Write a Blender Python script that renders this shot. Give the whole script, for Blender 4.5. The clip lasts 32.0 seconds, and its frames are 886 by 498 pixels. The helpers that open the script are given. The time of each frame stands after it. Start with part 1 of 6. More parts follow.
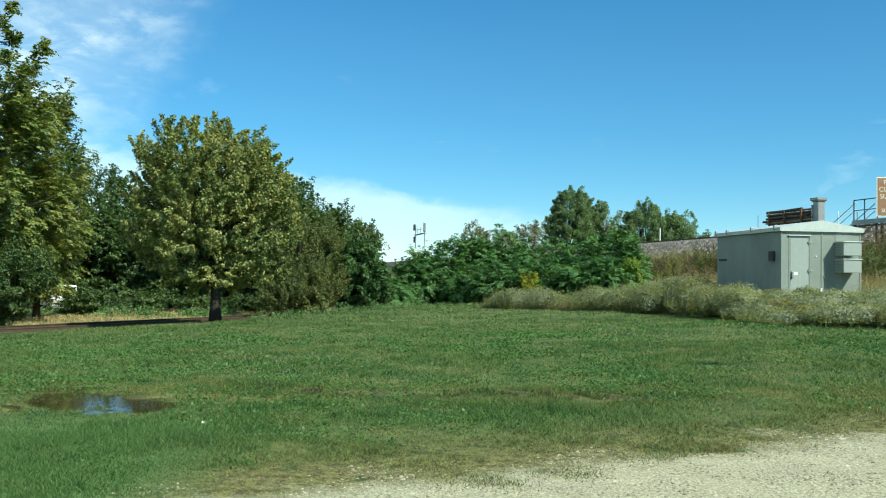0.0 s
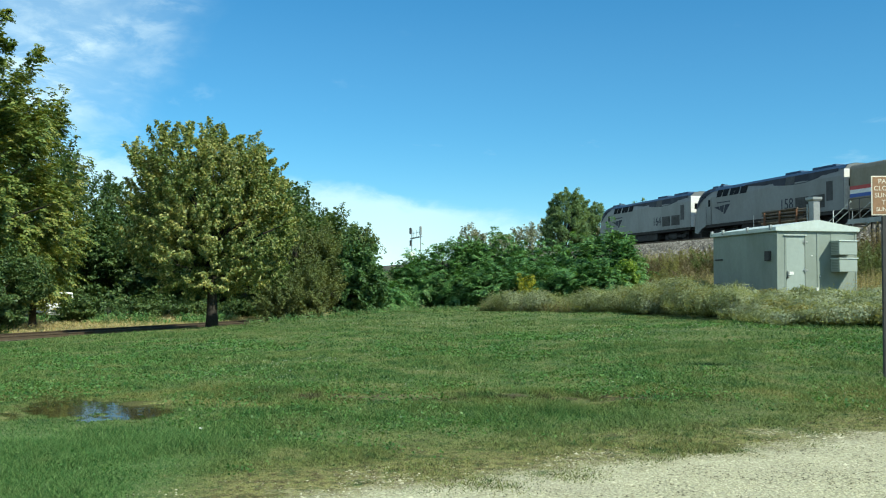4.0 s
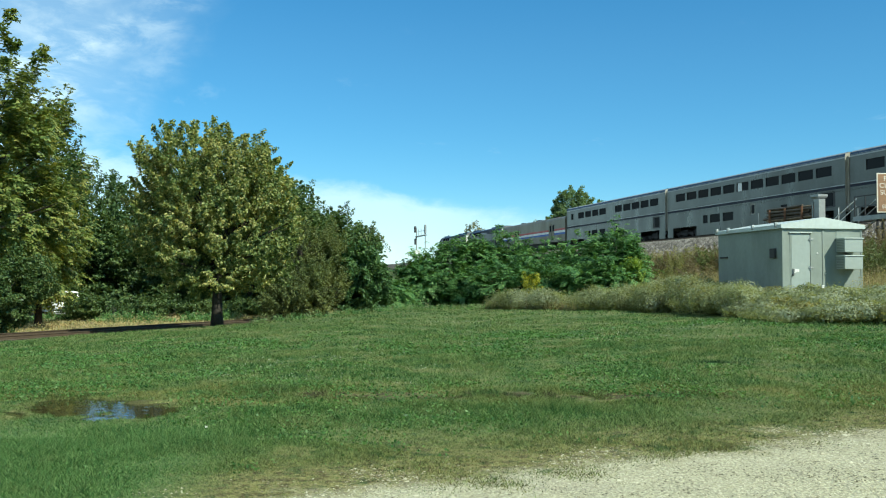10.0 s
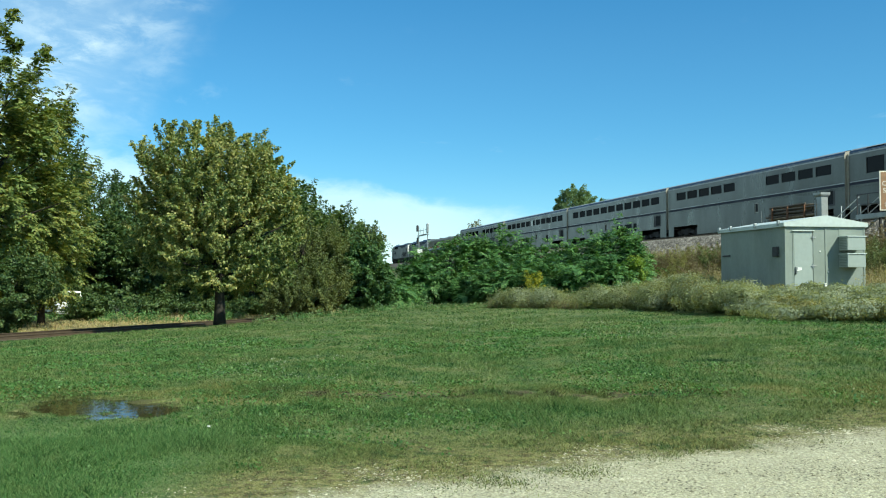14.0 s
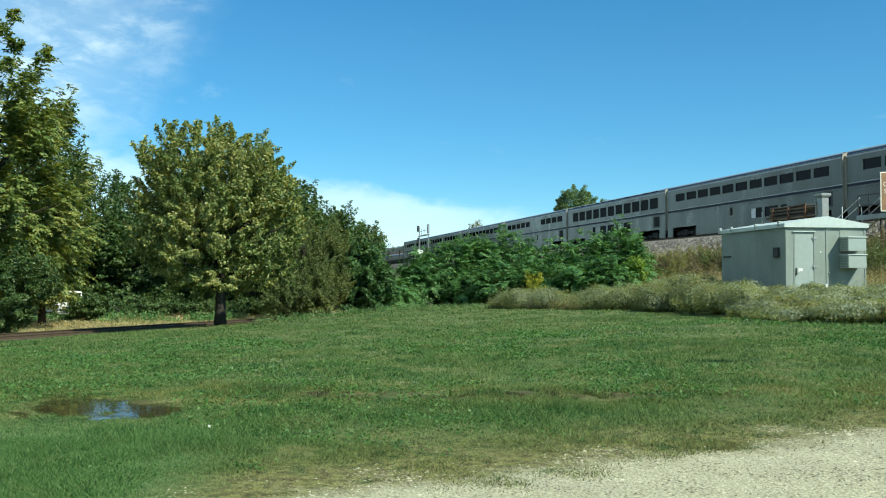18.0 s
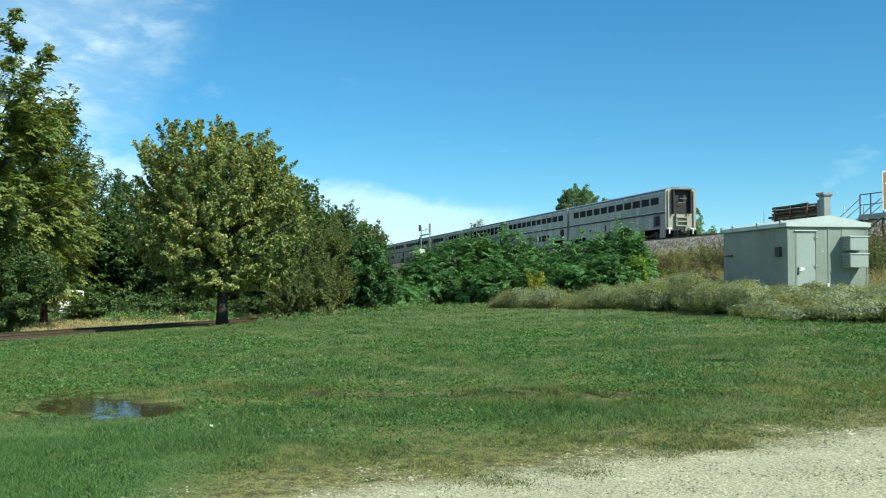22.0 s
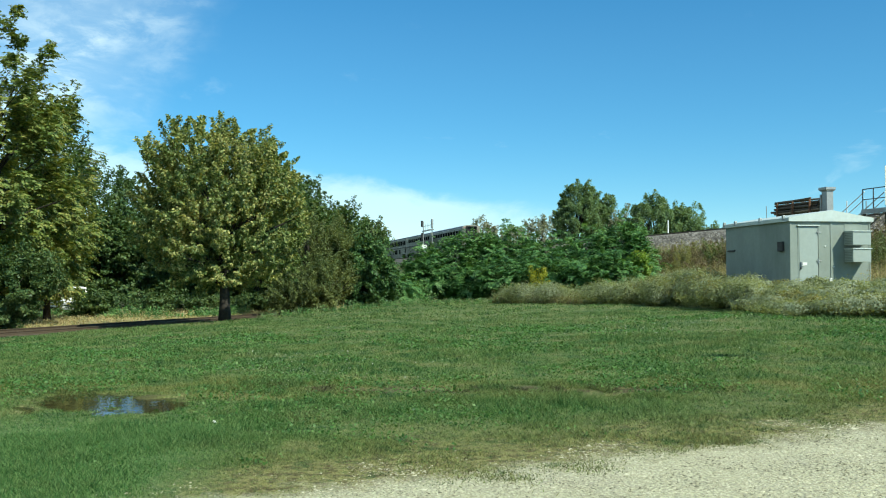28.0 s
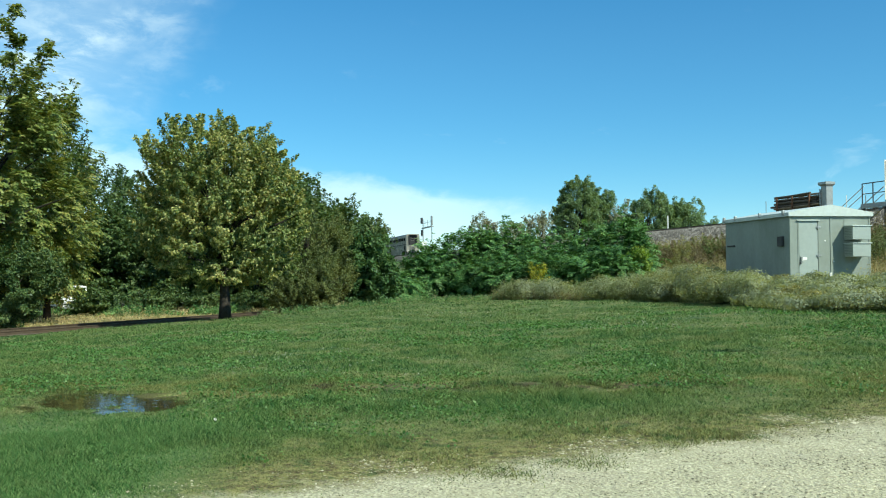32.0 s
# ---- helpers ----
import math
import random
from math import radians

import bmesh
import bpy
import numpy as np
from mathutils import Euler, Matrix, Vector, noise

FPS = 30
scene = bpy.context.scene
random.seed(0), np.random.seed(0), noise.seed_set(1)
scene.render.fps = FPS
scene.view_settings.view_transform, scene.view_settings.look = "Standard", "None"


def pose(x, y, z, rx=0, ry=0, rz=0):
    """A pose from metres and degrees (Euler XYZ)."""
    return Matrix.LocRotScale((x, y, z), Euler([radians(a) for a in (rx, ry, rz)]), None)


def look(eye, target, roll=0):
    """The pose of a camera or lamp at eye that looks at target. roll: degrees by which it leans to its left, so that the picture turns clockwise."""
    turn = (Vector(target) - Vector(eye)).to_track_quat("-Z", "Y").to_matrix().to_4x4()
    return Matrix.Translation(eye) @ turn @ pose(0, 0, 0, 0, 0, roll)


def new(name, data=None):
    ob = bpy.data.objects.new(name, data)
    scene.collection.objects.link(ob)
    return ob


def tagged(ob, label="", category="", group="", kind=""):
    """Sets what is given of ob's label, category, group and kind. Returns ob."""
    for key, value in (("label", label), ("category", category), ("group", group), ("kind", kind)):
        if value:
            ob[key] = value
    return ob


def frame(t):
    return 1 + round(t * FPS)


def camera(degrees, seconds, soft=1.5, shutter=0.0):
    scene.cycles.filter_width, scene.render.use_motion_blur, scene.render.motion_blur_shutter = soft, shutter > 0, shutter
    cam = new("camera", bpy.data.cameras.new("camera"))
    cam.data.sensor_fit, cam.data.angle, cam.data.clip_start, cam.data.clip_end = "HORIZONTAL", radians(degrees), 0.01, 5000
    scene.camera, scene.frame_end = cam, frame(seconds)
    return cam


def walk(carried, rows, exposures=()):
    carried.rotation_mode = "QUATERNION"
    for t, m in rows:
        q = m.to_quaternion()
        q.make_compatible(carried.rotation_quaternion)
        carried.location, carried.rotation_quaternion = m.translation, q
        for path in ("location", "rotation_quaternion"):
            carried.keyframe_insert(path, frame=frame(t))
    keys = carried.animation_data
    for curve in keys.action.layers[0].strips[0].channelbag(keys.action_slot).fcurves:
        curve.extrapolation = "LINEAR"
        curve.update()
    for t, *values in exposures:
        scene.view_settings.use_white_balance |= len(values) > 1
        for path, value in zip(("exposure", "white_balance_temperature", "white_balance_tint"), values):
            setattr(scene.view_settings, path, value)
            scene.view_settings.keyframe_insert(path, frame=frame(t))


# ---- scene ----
EYE = 1.55
DEEP = 1.1595        # the plan of the lawn and the trees is drawn with its depth shortened by this factor
cam = camera(50.0, 32.0, soft=1.1)
# seconds, turn to the right, tilt up, lean to the left (degrees), of a hand-held camera on one spot
HELD = [
    (0, 0.241, 1.796, 0.768), (0.5, 0.325, 1.986, 0.801), (1, 0.154, 2.01, 0.724), (1.5, 0.232, 2.022, 0.701),
    (2, 0.329, 1.986, 0.561), (2.5, 0.177, 1.967, 0.408), (3, 0.244, 1.961, 0.218), (3.5, 0.486, 1.993, 0.175),
    (5.5, 0.248, 1.96, 0.175), (6, 0.175, 1.947, 0.161), (6.5, 0.137, 1.937, 0.138), (7, 0.101, 1.905, 0.146),
    (7.5, 0.117, 1.919, 0.106), (8, 0.163, 1.918, 0.104), (8.5, 0.186, 1.918, 0.106), (9, 0.221, 1.91, 0.094),
    (9.5, 0.222, 1.907, 0.085), (10, 0.184, 1.889, 0.049), (10.5, 0.138, 1.868, 0.023), (11, 0.125, 1.868, 0.025),
    (11.5, 0.086, 1.864, 0.02), (12, 0.038, 1.865, 0.019), (12.5, 0.036, 1.857, -0.008), (13, -0.008, 1.861, -0.006),
    (13.5, 0.007, 1.846, -0.057), (14, 0.042, 1.829, -0.075), (14.5, 0.07, 1.831, -0.076), (16.5, 0, 1.848, 0),
    (17, -0.017, 1.839, -0.02), (17.5, -0.007, 1.835, -0.014), (18, 0.003, 1.855, -0.016), (18.5, 0.041, 1.85, -0.036),
    (19, 0.021, 1.829, -0.074), (19.5, -0.046, 1.81, -0.019), (20, -0.013, 1.814, -0.045), (20.5, 0.017, 1.827, -0.079),
    (21, -0.053, 1.829, -0.075), (21.5, -0.104, 1.815, -0.025), (22, -0.099, 1.812, -0.017), (22.5, -0.082, 1.812, -0.032),
    (23, -0.048, 1.811, -0.018), (23.5, -0.04, 1.783, -0.089), (24, -0.052, 1.728, -0.088), (24.5, -0.103, 1.672, -0.069),
    (25, -0.115, 1.672, -0.076), (25.5, -0.055, 1.671, -0.072), (27.5, -0.224, 1.565, -0.178), (28, -0.234, 1.548, -0.139),
    (28.5, -0.212, 1.525, -0.092), (29, -0.248, 1.474, -0.083), (29.5, -0.335, 1.421, -0.068), (30, -0.235, 1.342, -0.139),
    (30.5, -0.172, 1.314, -0.199), (31, -0.226, 1.314, -0.21), (31.5, -0.296, 1.356, -0.366), (32, -0.225, 1.358, -0.47),
]
walk(cam, [(t, pose(0, 0, EYE, 90 + tilt, 0, -turn) @ pose(0, 0, 0, 0, 0, lean)) for t, turn, tilt, lean in HELD],
     exposures=[(0, 0.5, 6500, -6), (32, 0.5, 6500, -6)])

# ---- world and sun ----
SUN_AZ, SUN_EL = 132.0, 43.0          # clockwise from the camera's way (+y), and above the horizon


def build_world():
    w = bpy.data.worlds.new("day_sky")
    scene.world = w
    w.use_nodes = True
    nt = w.node_tree
    nt.nodes.clear()
    out = nt.nodes.new("ShaderNodeOutputWorld")
    bg = nt.nodes.new("ShaderNodeBackground")
    sky = nt.nodes.new("ShaderNodeTexSky")
    sky.sky_type, sky.sun_disc = "NISHITA", False
    sky.sun_elevation, sky.sun_rotation = radians(SUN_EL), radians(SUN_AZ)
    sky.air_density, sky.dust_density, sky.ozone_density = 1.0, 0.0, 2.5
    bg.inputs["Strength"].default_value = 0.110
    # thin cloud: streaks high up and a soft bank near the horizon
    tc = nt.nodes.new("ShaderNodeTexCoord")
    sep = nt.nodes.new("ShaderNodeSeparateXYZ")
    nt.links.new(tc.outputs["Generated"], sep.inputs[0])
    # dry clear air: the blue reaches almost down to the horizon
    lift = nt.nodes.new("ShaderNodeVectorMath")
    lift.operation = "MULTIPLY_ADD"
    lift.inputs[1].default_value, lift.inputs[2].default_value = (1, 1, 0.95), (0, 0, 0.05)
    nt.links.new(tc.outputs["Generated"], lift.inputs[0])
    way = nt.nodes.new("ShaderNodeVectorMath")
    way.operation = "NORMALIZE"
    nt.links.new(lift.outputs[0], way.inputs[0])
    nt.links.new(way.outputs[0], sky.inputs["Vector"])

    def math_node(op, a, b=None, clamp=False):
        n = nt.nodes.new("ShaderNodeMath")
        n.operation, n.use_clamp = op, clamp
        for i, v in enumerate((a, b)):
            if v is None:
                continue
            if isinstance(v, (int, float)):
                n.inputs[i].default_value = v
            else:
                nt.links.new(v, n.inputs[i])
        return n.outputs[0]

    def ramp(v, lo, hi):
        n = nt.nodes.new("ShaderNodeMapRange")
        n.interpolation_type = "SMOOTHSTEP"
        n.inputs["From Min"].default_value, n.inputs["From Max"].default_value = lo, hi
        nt.links.new(v, n.inputs["Value"])
        return n.outputs["Result"]

    def noise_of(scale, stretch, detail, rough, offset=0.0):
        mp = nt.nodes.new("ShaderNodeMapping")
        mp.inputs["Scale"].default_value = stretch
        mp.inputs["Location"].default_value = (offset, offset * 0.7, 0)
        mp.inputs["Rotation"].default_value = (0, radians(-24), 0)
        nt.links.new(tc.outputs["Generated"], mp.inputs[0])
        n = nt.nodes.new("ShaderNodeTexNoise")
        n.inputs["Scale"].default_value, n.inputs["Detail"].default_value = scale, detail
        n.inputs["Roughness"].default_value, n.inputs["Distortion"].default_value = rough, 0.35
        nt.links.new(mp.outputs[0], n.inputs["Vector"])
        return n.outputs["Fac"]

    z = sep.outputs["Z"]
    ahead = math_node("MAXIMUM", sep.outputs["Y"], 0.05)
    u, v = math_node("DIVIDE", sep.outputs["X"], ahead), math_node("DIVIDE", z, ahead)
    wisp = ramp(noise_of(17.0, (1, 1, 2.4), 9, 0.64, 1.3), 0.38, 0.66)
    patch = ramp(noise_of(5.5, (1, 1, 1.8), 4, 0.55, 4.1), 0.30, 0.54)
    # a veil over the wood, thinning along a slanting edge
    slant = math_node("ADD", u, math_node("MULTIPLY", v, -0.2))
    slant = math_node("ADD", slant, math_node("MULTIPLY", noise_of(5.0, (1, 1, 1.5), 5, 0.6, 3.3), 0.22))
    veil = ramp(slant, -0.195, -0.34)
    high = math_node("MULTIPLY", veil, math_node("ADD", math_node("MULTIPLY", math_node("MULTIPLY", wisp, patch), 0.52), 0.19))
    # a bank near the horizon whose top sinks to the right
    top = math_node("ADD", math_node("ADD", v, math_node("MULTIPLY", u, 0.15)), math_node("MULTIPLY", noise_of(16.0, (1, 1, 2.0), 6, 0.6, 2.2), -0.045))
    low = math_node("MULTIPLY", ramp(top, 0.068, 0.046), math_node("ADD", math_node("MULTIPLY", ramp(u, 0.26, -0.06), 0.42), 0.06))
    puff = math_node("MULTIPLY", ramp(noise_of(11.0, (1, 1, 2.4), 5, 0.6, 7.7), 0.62, 0.75), ramp(z, 0.30, 0.10))
    cover = math_node("ADD", math_node("MAXIMUM", high, low), math_node("MULTIPLY", puff, 0.12), True)
    mix = nt.nodes.new("ShaderNodeMixRGB")
    mix.inputs["Color2"].default_value = (7.3, 8.1, 8.7, 1)
    nt.links.new(cover, mix.inputs["Fac"])
    hs = nt.nodes.new("ShaderNodeHueSaturation")
    hs.inputs["Hue"].default_value = 0.499
    nt.links.new(math_node("ADD", math_node("MULTIPLY", ramp(z, 0.26, 0.02), 0.14), 1.36), hs.inputs["Saturation"])
    nt.links.new(sky.outputs[0], hs.inputs["Color"])
    nt.links.new(hs.outputs[0], mix.inputs["Color1"])
    nt.links.new(mix.outputs[0], bg.inputs["Color"])
    nt.links.new(bg.outputs[0], out.inputs["Surface"])


build_world()
sun = new("sun", bpy.data.lights.new("sun", "SUN"))
sun.data.energy, sun.data.angle, sun.data.color = 4.6, radians(0.53), (1.0, 0.95, 0.86)
AZ, EL = radians(SUN_AZ), radians(SUN_EL)
SUNWARD = Vector((math.sin(AZ) * math.cos(EL), math.cos(AZ) * math.cos(EL), math.sin(EL)))
sun.matrix_world = look(SUNWARD * 300, (0, 0, 0))


# ---- materials ----
def node_mat(name):
    m = bpy.data.materials.new(name)
    m.use_nodes = True
    nt = m.node_tree
    return m, nt, nt.nodes["Principled BSDF"], nt.nodes["Material Output"]


def noise_node(nt, vec, scale, detail=4, rough=0.55):
    n = nt.nodes.new("ShaderNodeTexNoise")
    n.inputs["Scale"].default_value, n.inputs["Detail"].default_value, n.inputs["Roughness"].default_value = scale, detail, rough
    nt.links.new(vec, n.inputs["Vector"])
    return n.outputs["Fac"]


def range_node(nt, v, lo, hi, a=0.0, b=1.0):
    n = nt.nodes.new("ShaderNodeMapRange")
    for key, val in (("From Min", lo), ("From Max", hi), ("To Min", a), ("To Max", b)):
        n.inputs[key].default_value = val
    nt.links.new(v, n.inputs["Value"])
    return n.outputs["Result"]


def mix_node(nt, fac, a, b, mode="MIX"):
    n = nt.nodes.new("ShaderNodeMixRGB")
    n.blend_type = mode
    for key, v in (("Fac", fac), ("Color1", a), ("Color2", b)):
        if isinstance(v, (int, float)):
            n.inputs[key].default_value = v
        elif isinstance(v, tuple):
            n.inputs[key].default_value = (*v, 1)
        else:
            nt.links.new(v, n.inputs[key])
    return n.outputs[0]


def bump_node(nt, height, strength, dist, bsdf):
    b = nt.nodes.new("ShaderNodeBump")
    b.inputs["Strength"].default_value, b.inputs["Distance"].default_value = strength, dist
    nt.links.new(height, b.inputs["Height"])
    nt.links.new(b.outputs[0], bsdf.inputs["Normal"])


def surface(name, color, rough=0.6, metal=0.0, dirt=(0.5, 0.45, 0.38), grime=0.25, grain=20.0, stain=0.8, bump=0.15, streak=1.0, spread=0.12):
    """A painted, metal or mineral surface: fine grain, larger stains that may run downwards, and relief."""
    m, nt, bsdf, _ = node_mat(name)
    tc = nt.nodes.new("ShaderNodeTexCoord")
    mp = nt.nodes.new("ShaderNodeMapping")
    mp.inputs["Scale"].default_value = (1, 1, 1 / streak)
    nt.links.new(tc.outputs["Object"], mp.inputs[0])
    fine = noise_node(nt, tc.outputs["Object"], grain, 4)
    big = noise_node(nt, mp.outputs[0], stain, 6, 0.62)
    dark = tuple(c * (1 - spread * 1.6) for c in color)
    lite = tuple(min(1, c * (1 + spread)) for c in color)
    base = mix_node(nt, range_node(nt, fine, 0.3, 0.7), dark, lite)
    soil = tuple(c * d for c, d in zip(color, dirt))
    base = mix_node(nt, range_node(nt, big, 0.42, 0.75, 0, grime * 2), base, soil)
    info = nt.nodes.new("ShaderNodeObjectInfo")
    base = mix_node(nt, range_node(nt, info.outputs["Random"], 0, 1, 0, 0.10), base, soil)
    nt.links.new(base, bsdf.inputs["Base Color"])
    nt.links.new(range_node(nt, big, 0.3, 0.75, max(0.05, rough - 0.1), min(1, rough + 0.15)), bsdf.inputs["Roughness"])
    bsdf.inputs["Metallic"].default_value = metal
    if bump:
        bump_node(nt, fine, bump, 0.01, bsdf)
    return m


def leaf_mat(name, colors, through_light=0.4, patch=0.35, rough=0.5):
    """Foliage: each leaf its own tint out of colors, larger patches, some light let through."""
    m, nt, bsdf, out = node_mat(name)
    geo = nt.nodes.new("ShaderNodeNewGeometry")
    tc = nt.nodes.new("ShaderNodeTexCoord")
    ramp = nt.nodes.new("ShaderNodeValToRGB")
    el = ramp.color_ramp.elements
    while len(el) < len(colors):
        el.new(0.5)
    for i, c in enumerate(colors):
        el[i].position = i / (len(colors) - 1)
        el[i].color = (*c, 1)
    n = noise_node(nt, tc.outputs["Object"], patch, 3)
    add = nt.nodes.new("ShaderNodeMath")
    add.operation = "MULTIPLY_ADD"
    nt.links.new(range_node(nt, n, 0.3, 0.7, -0.35, 0.35), add.inputs[2])
    nt.links.new(geo.outputs["Random Per Island"], add.inputs[0])
    add.inputs[1].default_value = 1.0
    nt.links.new(add.outputs[0], ramp.inputs["Fac"])
    nt.links.new(ramp.outputs[0], bsdf.inputs["Base Color"])
    bsdf.inputs["Roughness"].default_value = rough
    bsdf.inputs["Specular IOR Level"].default_value = 0.35
    tr = nt.nodes.new("ShaderNodeBsdfTranslucent")
    nt.links.new(mix_node(nt, 1.0, ramp.outputs[0], (1.35, 1.25, 0.55), "MULTIPLY"), tr.inputs["Color"])
    ms = nt.nodes.new("ShaderNodeMixShader")
    ms.inputs[0].default_value = through_light
    nt.links.new(bsdf.outputs[0], ms.inputs[1])
    nt.links.new(tr.outputs[0], ms.inputs[2])
    nt.links.new(ms.outputs[0], out.inputs["Surface"])
    return m


GRAVEL_LINE = (6.34, 0.455)      # the gravel lies on this side of y = a + b x


def turf_color(nt):
    """The lawn's tint at a place: lush and thin patches, worn and dry towards the gravel, a bare wet strip."""
    geo = nt.nodes.new("ShaderNodeNewGeometry")
    sep = nt.nodes.new("ShaderNodeSeparateXYZ")
    plan = nt.nodes.new("ShaderNodeVectorMath")
    plan.operation = "MULTIPLY"
    plan.inputs[1].default_value = (1, 1 / DEEP, 1)
    nt.links.new(geo.outputs["Position"], plan.inputs[0])
    pos = plan.outputs[0]
    nt.links.new(pos, sep.inputs[0])
    big = noise_node(nt, pos, 0.22, 4, 0.6)
    mid = noise_node(nt, pos, 1.1, 5, 0.65)
    fine = noise_node(nt, pos, 9.0, 3, 0.6)
    col = mix_node(nt, range_node(nt, big, 0.43, 0.57), (0.052, 0.150, 0.026), (0.130, 0.205, 0.048))
    col = mix_node(nt, range_node(nt, mid, 0.51, 0.60, 0, 0.9), col, (0.225, 0.235, 0.082))
    col = mix_node(nt, range_node(nt, mid, 0.47, 0.39, 0, 0.9), col, (0.026, 0.108, 0.024))
    gd = nt.nodes.new("ShaderNodeMath")
    gd.operation = "MULTIPLY_ADD"
    gd.inputs[1].default_value, gd.inputs[2].default_value = -GRAVEL_LINE[1], -GRAVEL_LINE[0]
    nt.links.new(sep.outputs["X"], gd.inputs[0])
    dist = nt.nodes.new("ShaderNodeMath")
    dist.operation = "ADD"
    nt.links.new(sep.outputs["Y"], dist.inputs[0])
    nt.links.new(gd.outputs[0], dist.inputs[1])
    wob = nt.nodes.new("ShaderNodeMath")
    wob.operation = "MULTIPLY_ADD"
    wob.inputs[1].default_value = 2.6
    nt.links.new(mid, wob.inputs[0])
    nt.links.new(dist.outputs[0], wob.inputs[2])
    dry = mix_node(nt, range_node(nt, fine, 0.44, 0.60), (0.33, 0.305, 0.105), (0.150, 0.088, 0.042))
    col = mix_node(nt, range_node(nt, wob.outputs[0], 3.7, 2.0, 0, 0.9), col, dry)
    # tufts at hand's breadth, and old leaf litter
    tuft = noise_node(nt, pos, 3.2, 6, 0.78)
    col = mix_node(nt, range_node(nt, tuft, 0.54, 0.62, 0, 0.75), col, (0.235, 0.250, 0.085))
    col = mix_node(nt, range_node(nt, tuft, 0.48, 0.38, 0, 0.85), col, (0.020, 0.082, 0.016))
    col = mix_node(nt, range_node(nt, fine, 0.25, 0.8, 0.0, 0.4), col, (0.022, 0.055, 0.012))

    def band(axis, lo, hi, soft):
        up = range_node(nt, axis, lo - soft, lo)
        down = range_node(nt, axis, hi + soft, hi)
        n = nt.nodes.new("ShaderNodeMath")
        n.operation = "MULTIPLY"
        nt.links.new(up, n.inputs[0])
        nt.links.new(down, n.inputs[1])
        return n.outputs[0]

    def both(a, b):
        n = nt.nodes.new("ShaderNodeMath")
        n.operation = "MULTIPLY"
        nt.links.new(a, n.inputs[0])
        nt.links.new(b, n.inputs[1])
        return n.outputs[0]

    # a worn rut of bare soil, and lush uncut grass at one corner of the gravel
    rut = both(both(band(sep.outputs["Y"], 10.85, 11.25, 0.35), band(sep.outputs["X"], -1.8, 3.2, 1.2)), range_node(nt, tuft, 0.48, 0.53))
    worn = both(band(sep.outputs["Y"], 10.4, 11.6, 0.7), range_node(nt, mid, 0.38, 0.58, 0, 0.7))
    col = mix_node(nt, worn, col, (0.200, 0.185, 0.050))
    deep = both(both(band(sep.outputs["Y"], 8.7, 10.2, 0.5), band(sep.outputs["X"], -1.0, 4.0, 1.0)), range_node(nt, mid, 0.42, 0.60, 0, 0.45))
    col = mix_node(nt, deep, col, (0.036, 0.122, 0.030))
    col = mix_node(nt, rut, col, (0.038, 0.024, 0.010))
    lush = both(both(band(sep.outputs["Y"], 4.0, 8.2, 0.9), band(sep.outputs["X"], -9.0, -2.3, 0.8)), range_node(nt, mid, 0.30, 0.45))
    col = mix_node(nt, lush, col, (0.074, 0.172, 0.044))
    return col, dist.outputs[0], mid, fine, pos


